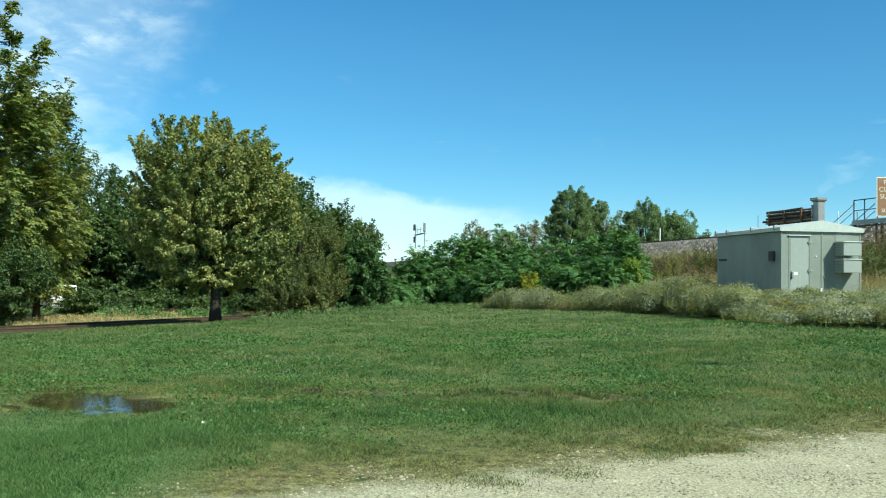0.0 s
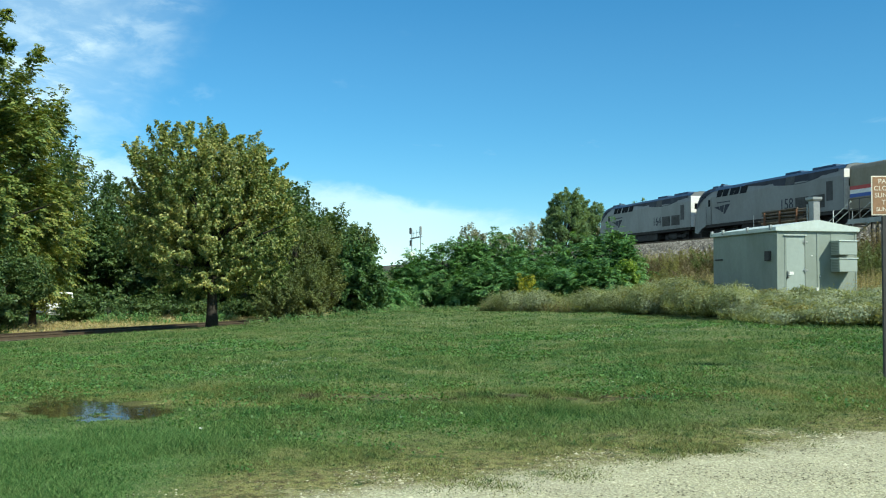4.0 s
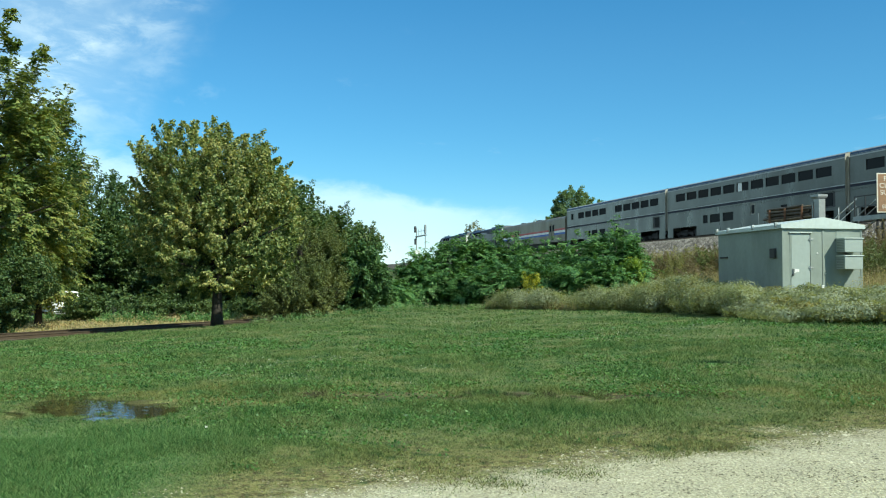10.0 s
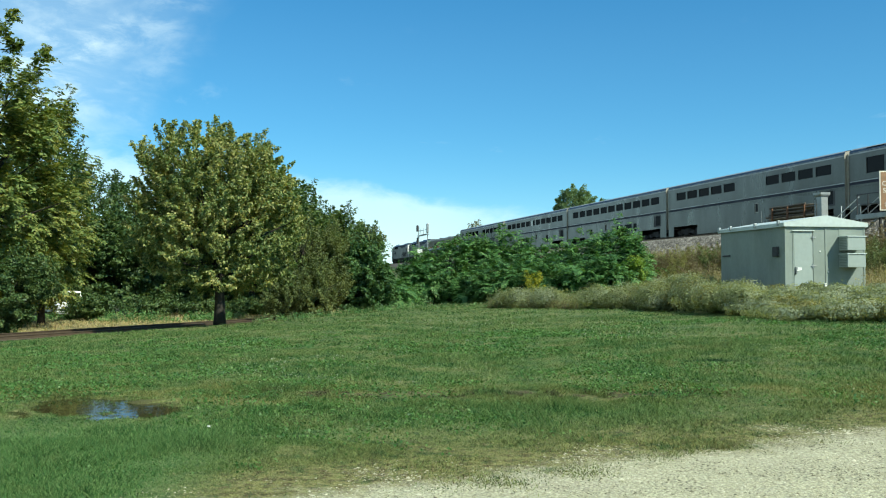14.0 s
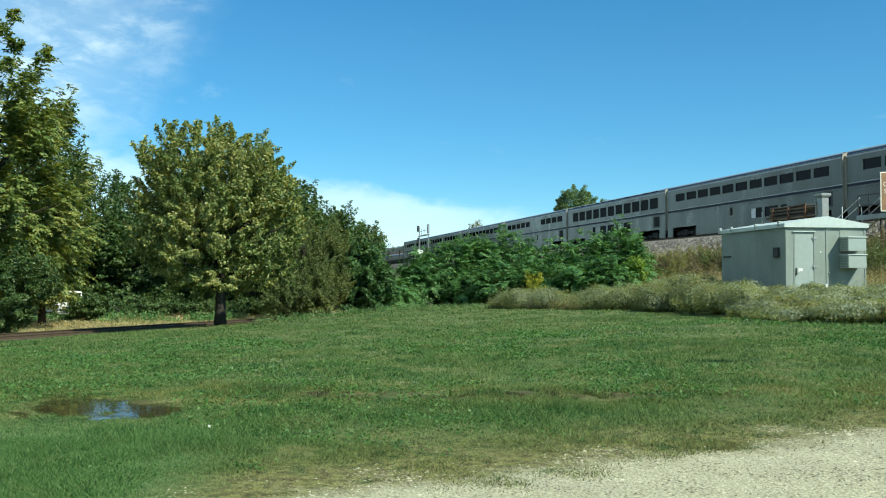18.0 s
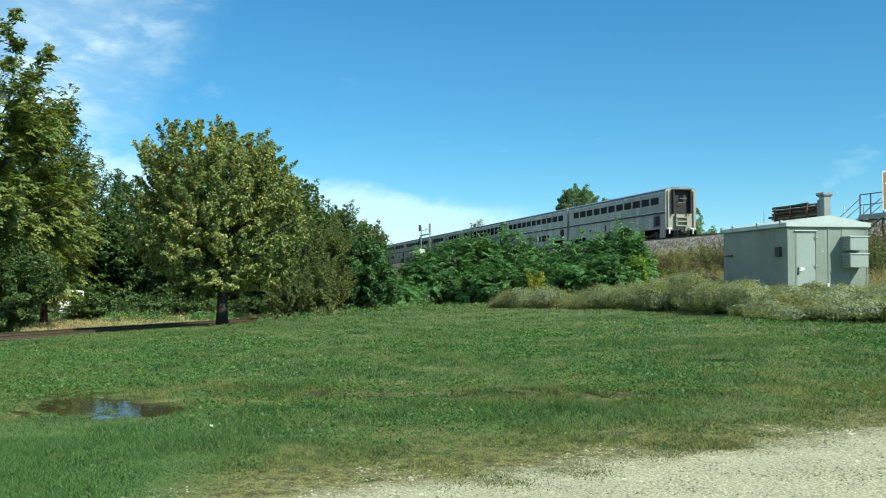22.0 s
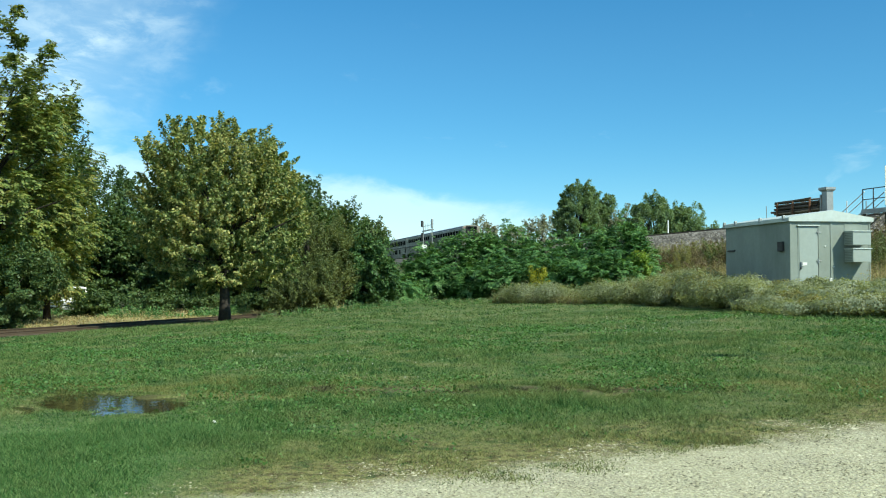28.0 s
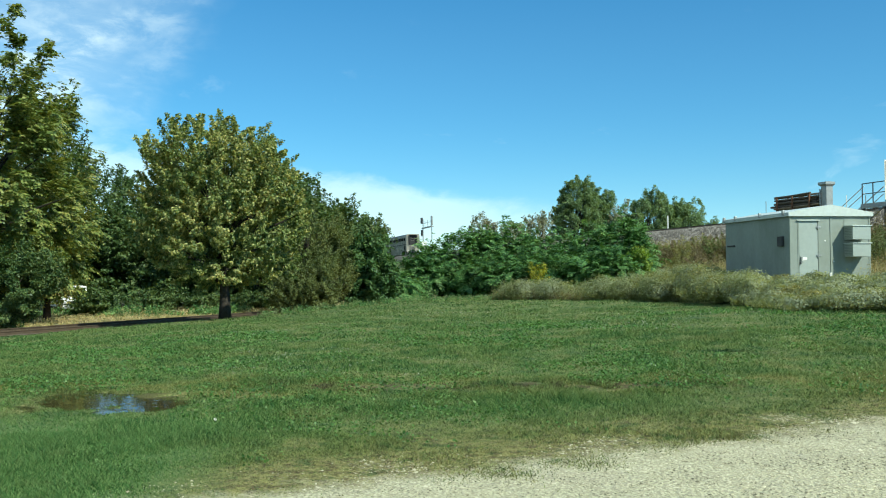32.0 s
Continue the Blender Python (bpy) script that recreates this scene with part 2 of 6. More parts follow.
def ground_mat():
    m, nt, bsdf, _ = node_mat("ground_cover")
    col, dist, mid, fine, pos = turf_color(nt)
    soil = mix_node(nt, 0.30, col, (0.060, 0.048, 0.026))
    thatch = noise_node(nt, pos, 42.0, 4, 0.75)
    soil = mix_node(nt, range_node(nt, thatch, 0.52, 0.64, 0, 0.7), soil, (0.34, 0.30, 0.14))
    soil = mix_node(nt, range_node(nt, thatch, 0.48, 0.36, 0, 0.8), soil, (0.035, 0.040, 0.014))
    # crushed limestone
    vor = nt.nodes.new("ShaderNodeTexVoronoi")
    vor.inputs["Scale"].default_value = 34
    nt.links.new(pos, vor.inputs["Vector"])
    stone = mix_node(nt, vor.outputs["Color"], (0.40, 0.385, 0.24), (0.53, 0.51, 0.335))
    stone = mix_node(nt, range_node(nt, vor.outputs["Distance"], 0.3, 0.65, 0, 0.5), stone, (0.24, 0.215, 0.165))
    stone = mix_node(nt, range_node(nt, noise_node(nt, pos, 0.9, 4), 0.5, 0.75, 0, 0.35), stone, (0.34, 0.31, 0.24))
    edge = nt.nodes.new("ShaderNodeMath")
    edge.operation = "MULTIPLY_ADD"
    edge.inputs[1].default_value = 1.5
    nt.links.new(noise_node(nt, pos, 1.9, 6, 0.7), edge.inputs[0])
    nt.links.new(dist, edge.inputs[2])
    sz = nt.nodes.new("ShaderNodeSeparateXYZ")
    nt.links.new(pos, sz.inputs[0])
    verge = mix_node(nt, range_node(nt, fine, 0.3, 0.7), (0.34, 0.27, 0.14), (0.44, 0.36, 0.21))
    off = nt.nodes.new("ShaderNodeVectorMath")
    off.operation = "DOT_PRODUCT"
    off.inputs[1].default_value = (-0.867, 0.4985, 0)
    nt.links.new(pos, off.inputs[0])
    verge = mix_node(nt, range_node(nt, off.outputs["Value"], 39.0, 44.0), verge, (0.055, 0.062, 0.026))
    soil = mix_node(nt, range_node(nt, sz.outputs["Z"], -0.62, -0.78), soil, verge)
    mp = nt.nodes.new("ShaderNodeMapping")
    mp.vector_type = "TEXTURE"
    mp.inputs["Location"].default_value = (-4.25, 10.05, 0)
    mp.inputs["Rotation"].default_value = (0, 0, radians(-19.9))
    mp.inputs["Scale"].default_value = (1.75, 0.95, 1)
    flat = nt.nodes.new("ShaderNodeVectorMath")
    flat.operation = "MULTIPLY"
    flat.inputs[1].default_value = (1, 1, 0)
    nt.links.new(pos, flat.inputs[0])
    nt.links.new(flat.outputs[0], mp.inputs[0])
    ln = nt.nodes.new("ShaderNodeVectorMath")
    ln.operation = "LENGTH"
    nt.links.new(mp.outputs[0], ln.inputs[0])
    wet = nt.nodes.new("ShaderNodeMath")
    wet.operation = "MULTIPLY_ADD"
    wet.inputs[1].default_value = 0.9
    nt.links.new(noise_node(nt, pos, 3.0, 5, 0.7), wet.inputs[0])
    nt.links.new(ln.outputs["Value"], wet.inputs[2])
    soil = mix_node(nt, range_node(nt, wet.outputs[0], 1.15, 0.95), soil, (0.080, 0.080, 0.028))
    base = mix_node(nt, range_node(nt, edge.outputs[0], 1.05, 0.50), soil, stone)
    nt.links.new(base, bsdf.inputs["Base Color"])
    bsdf.inputs["Roughness"].default_value = 0.9
    bsdf.inputs["Specular IOR Level"].default_value = 0.2
    h = nt.nodes.new("ShaderNodeMath")
    nt.links.new(fine, h.inputs[0])
    nt.links.new(vor.outputs["Distance"], h.inputs[1])
    bump_node(nt, h.outputs[0], 0.5, 0.03, bsdf)
    return m


def turf_mat():
    m, nt, bsdf, out = node_mat("grass_blades")
    col, _, _, _, _ = turf_color(nt)
    geo = nt.nodes.new("ShaderNodeNewGeometry")
    col = mix_node(nt, range_node(nt, geo.outputs["Random Per Island"], 0.45, 1, 0.0, 0.75), col, (0.25, 0.34, 0.12))
    col = mix_node(nt, range_node(nt, geo.outputs["Random Per Island"], 0.42, 0.0, 0.0, 0.85), col, (0.018, 0.055, 0.012))
    nt.links.new(col, bsdf.inputs["Base Color"])
    bsdf.inputs["Roughness"].default_value = 0.6
    bsdf.inputs["Specular IOR Level"].default_value = 0.2
    tr = nt.nodes.new("ShaderNodeBsdfTranslucent")
    nt.links.new(col, tr.inputs["Color"])
    ms = nt.nodes.new("ShaderNodeMixShader")
    ms.inputs[0].default_value = 0.3
    nt.links.new(bsdf.outputs[0], ms.inputs[1])
    nt.links.new(tr.outputs[0], ms.inputs[2])
    nt.links.new(ms.outputs[0], out.inputs["Surface"])
    return m


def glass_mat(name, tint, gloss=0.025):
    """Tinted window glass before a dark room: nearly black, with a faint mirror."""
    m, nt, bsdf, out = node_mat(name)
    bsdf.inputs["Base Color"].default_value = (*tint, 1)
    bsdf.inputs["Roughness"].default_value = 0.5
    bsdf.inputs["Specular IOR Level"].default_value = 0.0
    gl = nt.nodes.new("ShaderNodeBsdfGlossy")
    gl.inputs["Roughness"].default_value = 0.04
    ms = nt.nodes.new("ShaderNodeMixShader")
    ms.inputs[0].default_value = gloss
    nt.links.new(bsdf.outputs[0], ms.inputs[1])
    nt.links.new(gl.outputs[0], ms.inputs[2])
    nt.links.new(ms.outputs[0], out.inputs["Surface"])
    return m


M = {
    "ground": ground_mat(), "turf": turf_mat(),
    # bed tint kept dark for the shade in gaps between its stones
    "ballast": surface("gap_dark_rock", (0.125, 0.112, 0.092), 0.9, 0, (0.55, 0.5, 0.45), 0.3, 9, 0.6, 0.5, 1, 0.35),
    "rail": surface("rusty_rail", (0.12, 0.088, 0.058), 0.6, 0.4, (0.5, 0.5, 0.5), 0.3, 30, 2, 0.2),
    "cinder": surface("old_cinder_bed", (0.10, 0.087, 0.055), 0.95, 0, (0.6, 0.55, 0.5), 0.3, 9, 0.8, 0.4, 1, 0.25),
    "pole_wood": surface("old_pole_wood", (0.118, 0.098, 0.075), 0.85, 0, (0.45, 0.42, 0.4), 0.4, 18, 2, 0.4, 1, 0.3),
    "tie": surface("weathered_timber", (0.13, 0.10, 0.075), 0.85, 0, (0.5, 0.5, 0.5), 0.3, 25, 3, 0.4),
    # bark darkened to carry the shade of the crowns on the trunks
    "bark": surface("bark", (0.036, 0.029, 0.021), 0.9, 0, (0.5, 0.5, 0.5), 0.4, 14, 2, 0.8, 3, 0.4),
    "hut": surface("grey_green_paint", (0.258, 0.296, 0.260), 0.55, 0.15, (0.62, 0.64, 0.6), 0.35, 6, 0.9, 0.05, 3.0, 0.05),
    "hut_roof": surface("pale_painted_steel", (0.52, 0.58, 0.55), 0.5, 0.1, (0.75, 0.75, 0.7), 0.25, 8, 1.2, 0.05, 1, 0.05),
    "door": surface("door_paint", (0.345, 0.395, 0.362), 0.45, 0.1, (0.7, 0.7, 0.66), 0.25, 8, 1.4, 0.04, 2, 0.04),
    "steel": surface("galvanised_steel", (0.36, 0.38, 0.37), 0.5, 0.5, (0.6, 0.6, 0.58), 0.3, 12, 1.5, 0.1),
    "dark": surface("dark_metal", (0.055, 0.055, 0.055), 0.6, 0.3, (0.6, 0.55, 0.5), 0.3, 20, 2, 0.1),
    "rust": surface("rusted_pipe", (0.20, 0.095, 0.05), 0.8, 0.2, (0.45, 0.5, 0.55), 0.5, 14, 2.5, 0.3, 1, 0.25),
    "log": surface("weathered_pole", (0.26, 0.195, 0.13), 0.85, 0, (0.5, 0.45, 0.4), 0.4, 14, 3, 0.4, 1, 0.25),
    "silver": surface("brushed_car_side", (0.122, 0.127, 0.114), 0.32, 0.6, (0.72, 0.70, 0.64), 0.30, 5, 0.6, 0.03, 4.0, 0.05),
    "silver_dull": surface("worn_car_end", (0.37, 0.35, 0.29), 0.55, 0.3, (0.6, 0.55, 0.45), 0.4, 5, 0.9, 0.05, 4.0, 0.08),
    "car_roof": surface("car_roof_metal", (0.42, 0.43, 0.42), 0.5, 0.5, (0.55, 0.5, 0.45), 0.3, 5, 0.7, 0.05),
    "blue": surface("blue_paint", (0.014, 0.055, 0.125), 0.6, 0, (0.7, 0.7, 0.7), 0.2, 6, 1.0, 0.02),
    "navy": surface("navy_stripe", (0.010, 0.014, 0.028), 0.7, 0, (0.8, 0.8, 0.8), 0.2, 6, 1.0, 0.02),
    "red": surface("red_stripe", (0.42, 0.045, 0.04), 0.5, 0, (0.8, 0.8, 0.8), 0.2, 6, 1.0, 0.02),
    "royal": surface("blue_stripe", (0.03, 0.09, 0.36), 0.5, 0, (0.8, 0.8, 0.8), 0.2, 6, 1.0, 0.02),
    "white": surface("white_paint", (0.78, 0.78, 0.75), 0.5, 0, (0.7, 0.68, 0.6), 0.2, 8, 1.2, 0.03),
    "loco": surface("loco_silver_paint", (0.185, 0.190, 0.184), 0.45, 0.25, (0.7, 0.68, 0.64), 0.25, 5, 0.7, 0.03, 3.0, 0.05),
    "stainless": surface("stained_stainless", (0.205, 0.182, 0.130), 0.45, 0.35, (0.65, 0.58, 0.45), 0.35, 5, 0.6, 0.03, 3.0, 0.06),
    "under": surface("underframe_grime", (0.045, 0.042, 0.038), 0.85, 0.1, (0.6, 0.55, 0.5), 0.3, 12, 2, 0.2),
    "rubber": surface("black_rubber", (0.02, 0.02, 0.02), 0.75, 0, (0.8, 0.8, 0.8), 0.2, 20, 2, 0.1),
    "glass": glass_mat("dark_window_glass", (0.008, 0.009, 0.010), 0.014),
    "sign": surface("brown_sign_face", (0.30, 0.165, 0.085), 0.45, 0, (0.8, 0.8, 0.8), 0.15, 20, 3, 0.02),
    "concrete": surface("old_concrete", (0.36, 0.31, 0.26), 0.85, 0, (0.55, 0.5, 0.45), 0.4, 8, 0.6, 0.3, 2, 0.12),
    "lit": surface("pale_lettering", (0.80, 0.74, 0.62), 0.5, 0, (0.9, 0.9, 0.9), 0.1, 30, 3, 0.0),
    "maple": leaf_mat("maple_leaves", [(0.0659, 0.113, 0.0342), (0.121, 0.181, 0.0553), (0.211, 0.27, 0.0896), (0.342, 0.369, 0.138), (0.501, 0.461, 0.178)], 0.33, 0.5),
    "walnut": leaf_mat("pinnate_leaves", [(0.0776, 0.126, 0.0311), (0.141, 0.199, 0.0503), (0.233, 0.277, 0.0743), (0.346, 0.328, 0.0936)], 0.33, 0.35),
    "wood": leaf_mat("dark_leaves", [(0.0338, 0.0715, 0.026), (0.0624, 0.117, 0.039), (0.101, 0.163, 0.0546), (0.15, 0.202, 0.0715)], 0.33, 0.3),
    "olive": leaf_mat("olive_leaves", [(0.0903, 0.128, 0.0466), (0.146, 0.186, 0.0641), (0.233, 0.259, 0.0961)], 0.33, 0.4),
    "sumac": leaf_mat("sumac_leaves", [(0.0483, 0.128, 0.0403), (0.0832, 0.195, 0.0591), (0.141, 0.275, 0.0886), (0.228, 0.376, 0.132)], 0.33, 0.5),
    "vine": leaf_mat("vine_leaves", [(0.0435, 0.102, 0.0348), (0.0798, 0.16, 0.0522), (0.138, 0.232, 0.0812)], 0.3, 0.6),
    "lime": leaf_mat("lime_leaves", [(0.13, 0.24, 0.045), (0.24, 0.36, 0.07), (0.36, 0.42, 0.10)], 0.4, 0.8),
    "yellow": leaf_mat("yellow_leaves", [(0.26, 0.29, 0.04), (0.44, 0.42, 0.05), (0.16, 0.24, 0.04)], 0.4, 1.0),
    # distance haze is put into these pale grey-green tints
    "oak": leaf_mat("hazed_oak_leaves", [(0.116, 0.185, 0.092), (0.171, 0.258, 0.125), (0.233, 0.322, 0.156)], 0.4, 0.3),
    # straw tints lifted to stand for sunshine on the verge
    "hay": leaf_mat("sunlit_verge_grass", [(0.33, 0.26, 0.125), (0.48, 0.40, 0.20), (0.55, 0.48, 0.26), (0.33, 0.31, 0.12)], 0.3, 0.5),
    "greyleaf": leaf_mat("bare_twig_haze", [(0.238, 0.238, 0.167), (0.333, 0.333, 0.238), (0.214, 0.262, 0.143)], 0.2, 0.5),
    "yellowweed": leaf_mat("yellowing_weed_leaves", [(0.200, 0.200, 0.080), (0.260, 0.262, 0.105), (0.310, 0.300, 0.135)], 0.48, 0.8),
    "paleweed": leaf_mat("downy_weed_leaves", [(0.245, 0.285, 0.180), (0.315, 0.355, 0.240), (0.365, 0.400, 0.280)], 0.48, 0.8),
    "weed": leaf_mat("weed_leaves", [(0.185, 0.220, 0.105), (0.245, 0.280, 0.142), (0.305, 0.340, 0.185)], 0.48, 0.5),
    "straw": leaf_mat("dry_stalks", [(0.275, 0.222, 0.107), (0.4, 0.322, 0.163), (0.331, 0.295, 0.138), (0.219, 0.228, 0.0878)], 0.3, 0.25),
    "seed": leaf_mat("pale_seed_heads", [(0.27, 0.27, 0.19), (0.36, 0.36, 0.27), (0.24, 0.23, 0.15)], 0.3, 0.8),
    "brownweed": leaf_mat("brown_stalks", [(0.15, 0.115, 0.06), (0.215, 0.17, 0.09), (0.16, 0.16, 0.07)], 0.3, 0.8),
    "broadleaf": leaf_mat("broad_weed_leaves", [(0.030, 0.095, 0.022), (0.070, 0.175, 0.040), (0.095, 0.20, 0.048), (0.135, 0.235, 0.065)], 0.3, 1.2),
    "clover": leaf_mat("clover_flowers", [(0.55, 0.56, 0.5), (0.7, 0.7, 0.64)], 0.2, 1.0),
    "stone": leaf_mat("limestone_chips", [(0.11, 0.1, 0.0602), (0.38, 0.355, 0.232), (0.47, 0.44, 0.297), (0.58, 0.55, 0.387)], 0.0, 1.5, 0.85),
    "rock": leaf_mat("ballast_stones", [(0.055, 0.049, 0.041), (0.115, 0.104, 0.087), (0.200, 0.184, 0.158), (0.310, 0.290, 0.252)], 0.0, 1.5, 0.9),
}

# ---- mesh tools ----
class Shape:
    """Gathers boxes, tubes, sheets and lofts into one mesh."""

    def __init__(self):
        self.v, self.f = [], []

    def add(self, verts, faces):
        k = len(self.v)
        self.v += [tuple(p) for p in verts]
        self.f += [tuple(i + k for i in f) for f in faces]
        return self

    def box(self, x0, x1, y0, y1, z0, z1, b=0.0, m=None):
        bm = bmesh.new()
        bmesh.ops.create_cube(bm, size=1)
        for v in bm.verts:
            v.co = ((x0 + x1) / 2 + v.co.x * (x1 - x0), (y0 + y1) / 2 + v.co.y * (y1 - y0), (z0 + z1) / 2 + v.co.z * (z1 - z0))
        if b:
            bmesh.ops.bevel(bm, geom=list(bm.edges), offset=b, segments=2, affect="EDGES", profile=0.6)
        if m is not None:
            bm.transform(m)
        bm.verts.ensure_lookup_table()
        self.add([v.co for v in bm.verts], [[v.index for v in f.verts] for f in bm.faces])
        bm.free()
        return self

    def tube(self, pts, radii, n=8, caps=True):
        pts = [Vector(p) for p in pts]
        if isinstance(radii, (int, float)):
            radii = [radii] * len(pts)
        rings, ref = [], None
        for i, p in enumerate(pts):
            d = (pts[min(i + 1, len(pts) - 1)] - pts[max(i - 1, 0)]).normalized()
            if ref is None:
                ref = d.orthogonal().normalized()
            ref = (ref - d * ref.dot(d)).normalized()
            side = d.cross(ref)
            rings.append([p + (ref * math.cos(a) + side * math.sin(a)) * radii[i] for a in [2 * math.pi * k / n for k in range(n)]])
        verts = [p for r in rings for p in r]
        faces = []
        for i in range(len(pts) - 1):
            for k in range(n):
                faces.append((i * n + k, i * n + (k + 1) % n, (i + 1) * n + (k + 1) % n, (i + 1) * n + k))
        if caps:
            faces.append(tuple(reversed(range(n))))
            faces.append(tuple(range((len(pts) - 1) * n, len(pts) * n)))
        return self.add(verts, faces)

    def loft(self, rings, close=True, caps=True):
        """Rings of as many points each, joined one to the next."""
        n = len(rings[0])
        verts = [p for r in rings for p in r]
        faces = []
        for i in range(len(rings) - 1):
            for k in range(n if close else n - 1):
                faces.append((i * n + k, i * n + (k + 1) % n, (i + 1) * n + (k + 1) % n, (i + 1) * n + k))
        if caps:
            faces.append(tuple(reversed(range(n))))
            faces.append(tuple(range((len(rings) - 1) * n, len(rings) * n)))
        return self.add(verts, faces)

    def panel(self, x0, x1, z0, z1, holes, y, deep):
        """An upright sheet at y with openings (x0, x1, z0, z1) through it, and their reveals, deep metres towards -y."""
        xs = sorted({x0, x1, *[h[0] for h in holes], *[h[1] for h in holes]})
        zs = sorted({z0, z1, *[h[2] for h in holes], *[h[3] for h in holes]})
        for i in range(len(xs) - 1):
            for k in range(len(zs) - 1):
                mx, mz = (xs[i] + xs[i + 1]) / 2, (zs[k] + zs[k + 1]) / 2
                if any(h[0] < mx < h[1] and h[2] < mz < h[3] for h in holes):
                    continue
                self.add([(xs[i], y, zs[k]), (xs[i + 1], y, zs[k]), (xs[i + 1], y, zs[k + 1]), (xs[i], y, zs[k + 1])], [(3, 2, 1, 0)])
        for a, b, c, d in holes:
            for p, q in (((a, c), (b, c)), ((b, c), (b, d)), ((b, d), (a, d)), ((a, d), (a, c))):
                self.add([(p[0], y, p[1]), (q[0], y, q[1]), (q[0], y - deep, q[1]), (p[0], y - deep, p[1])], [(0, 1, 2, 3)])
        return self

    def mesh(self, name, mat, smooth=False):
        me = bpy.data.meshes.new(name)
        me.from_pydata(self.v, [], self.f)
        me.materials.append(mat)
        if smooth:
            me.polygons.foreach_set("use_smooth", [True] * len(me.polygons))
        me.update()
        return me


def part(name, shape, material, parent, label="", smooth=False, at=None):
    ob = new(name, shape.mesh(name, material, smooth) if isinstance(shape, Shape) else shape)
    ob.parent = parent
    if at is not None:
        ob.matrix_basis = at
    if label:
        ob["label"] = label
    return ob


def thing(name, m, label, category, group="", kind=""):
    ob = new(name)
    ob.empty_display_size = 0.2
    ob.matrix_basis = m
    return tagged(ob, label, category, group, kind)


def island_mesh(name, V, per, mat):
    """A mesh of many separate faces of per corners each, from an array of their corners."""
    V = np.asarray(V, dtype=np.float32).reshape(-1, 3)
    n = len(V) // per
    me = bpy.data.meshes.new(name)
    me.vertices.add(len(V))
    me.vertices.foreach_set("co", V.ravel())
    me.loops.add(len(V))
    me.loops.foreach_set("vertex_index", np.arange(len(V), dtype=np.int32))
    me.polygons.add(n)
    me.polygons.foreach_set("loop_start", np.arange(0, len(V), per, dtype=np.int32))
    me.materials.append(mat)
    me.update(calc_edges=True)
    return me


def unit(a):
    return a / np.maximum(1e-9, np.linalg.norm(a, axis=-1, keepdims=True))


def leaf_quads(P, N, size, rng, slim=0.55, fold=0.18):
    """A pointed, slightly folded leaf at each place P, facing N."""
    n = len(P)
    t = unit(np.cross(N, unit(rng.normal(size=(n, 3)))))
    s = np.cross(N, t)
    L = (np.asarray(size) * rng.uniform(0.7, 1.3, n))[:, None]
    a = P - t * L * 0.5
    b = P + s * L * slim * 0.5 + N * L * fold
    c = P + t * L * 0.5
    d = P - s * L * slim * 0.5 + N * L * fold
    return np.stack([a, b, c, d], 1)


def frond_quads(P, D, length, rng, pairs=6, slim=0.4, droop=0.6):
    """Compound leaves: leaflets in pairs along a drooping stalk that starts at P in the direction D."""
    n = len(P)
    D = unit(D)
    side = unit(np.cross(D, np.array([0, 0, 1.0]) + rng.normal(size=(n, 3)) * 0.25))
    up = np.cross(side, D)
    L = np.asarray(length) * rng.uniform(0.75, 1.25, n)
    out = []
    for k in range(pairs):
        f = (k + 0.8) / pairs
        c = P + D * (L * f)[:, None] - np.array([0, 0, 1.0]) * (L * droop * f * f)[:, None]
        ll = (L * 0.36 * (1 - 0.45 * abs(f - 0.45)))[:, None]
        for sg in (-1, 1):
            dirn = unit(side * sg + D * 0.45 - np.array([0, 0, 0.55]) + rng.normal(size=(n, 3)) * 0.15)
            w = unit(np.cross(dirn, up * 0.55 + D * 0.8 + rng.normal(size=(n, 3)) * 0.3)) * ll * slim * 0.5
            tip = c + dirn * ll
            mid = c + dirn * ll * 0.45 + up * ll * 0.06
            out.append(np.stack([c, mid + w, tip, mid - w], 1))
    return np.concatenate(out, 0)


def blade_tris(P, height, width, rng, lean=0.45):
    """Upright pointed blades, three corners each."""
    n = len(P)
    a = rng.uniform(0, 2 * math.pi, n)
    s = np.stack([np.cos(a), np.sin(a), np.zeros(n)], 1)
    h = np.asarray(height) * rng.uniform(0.6, 1.3, n)
    w = np.asarray(width) * rng.uniform(0.8, 1.5, n)
    tip = P + np.stack([rng.normal(size=n) * lean * h, rng.normal(size=n) * lean * h, h], 1)
    return np.stack([P - s * (w / 2)[:, None], P + s * (w / 2)[:, None], tip], 1)


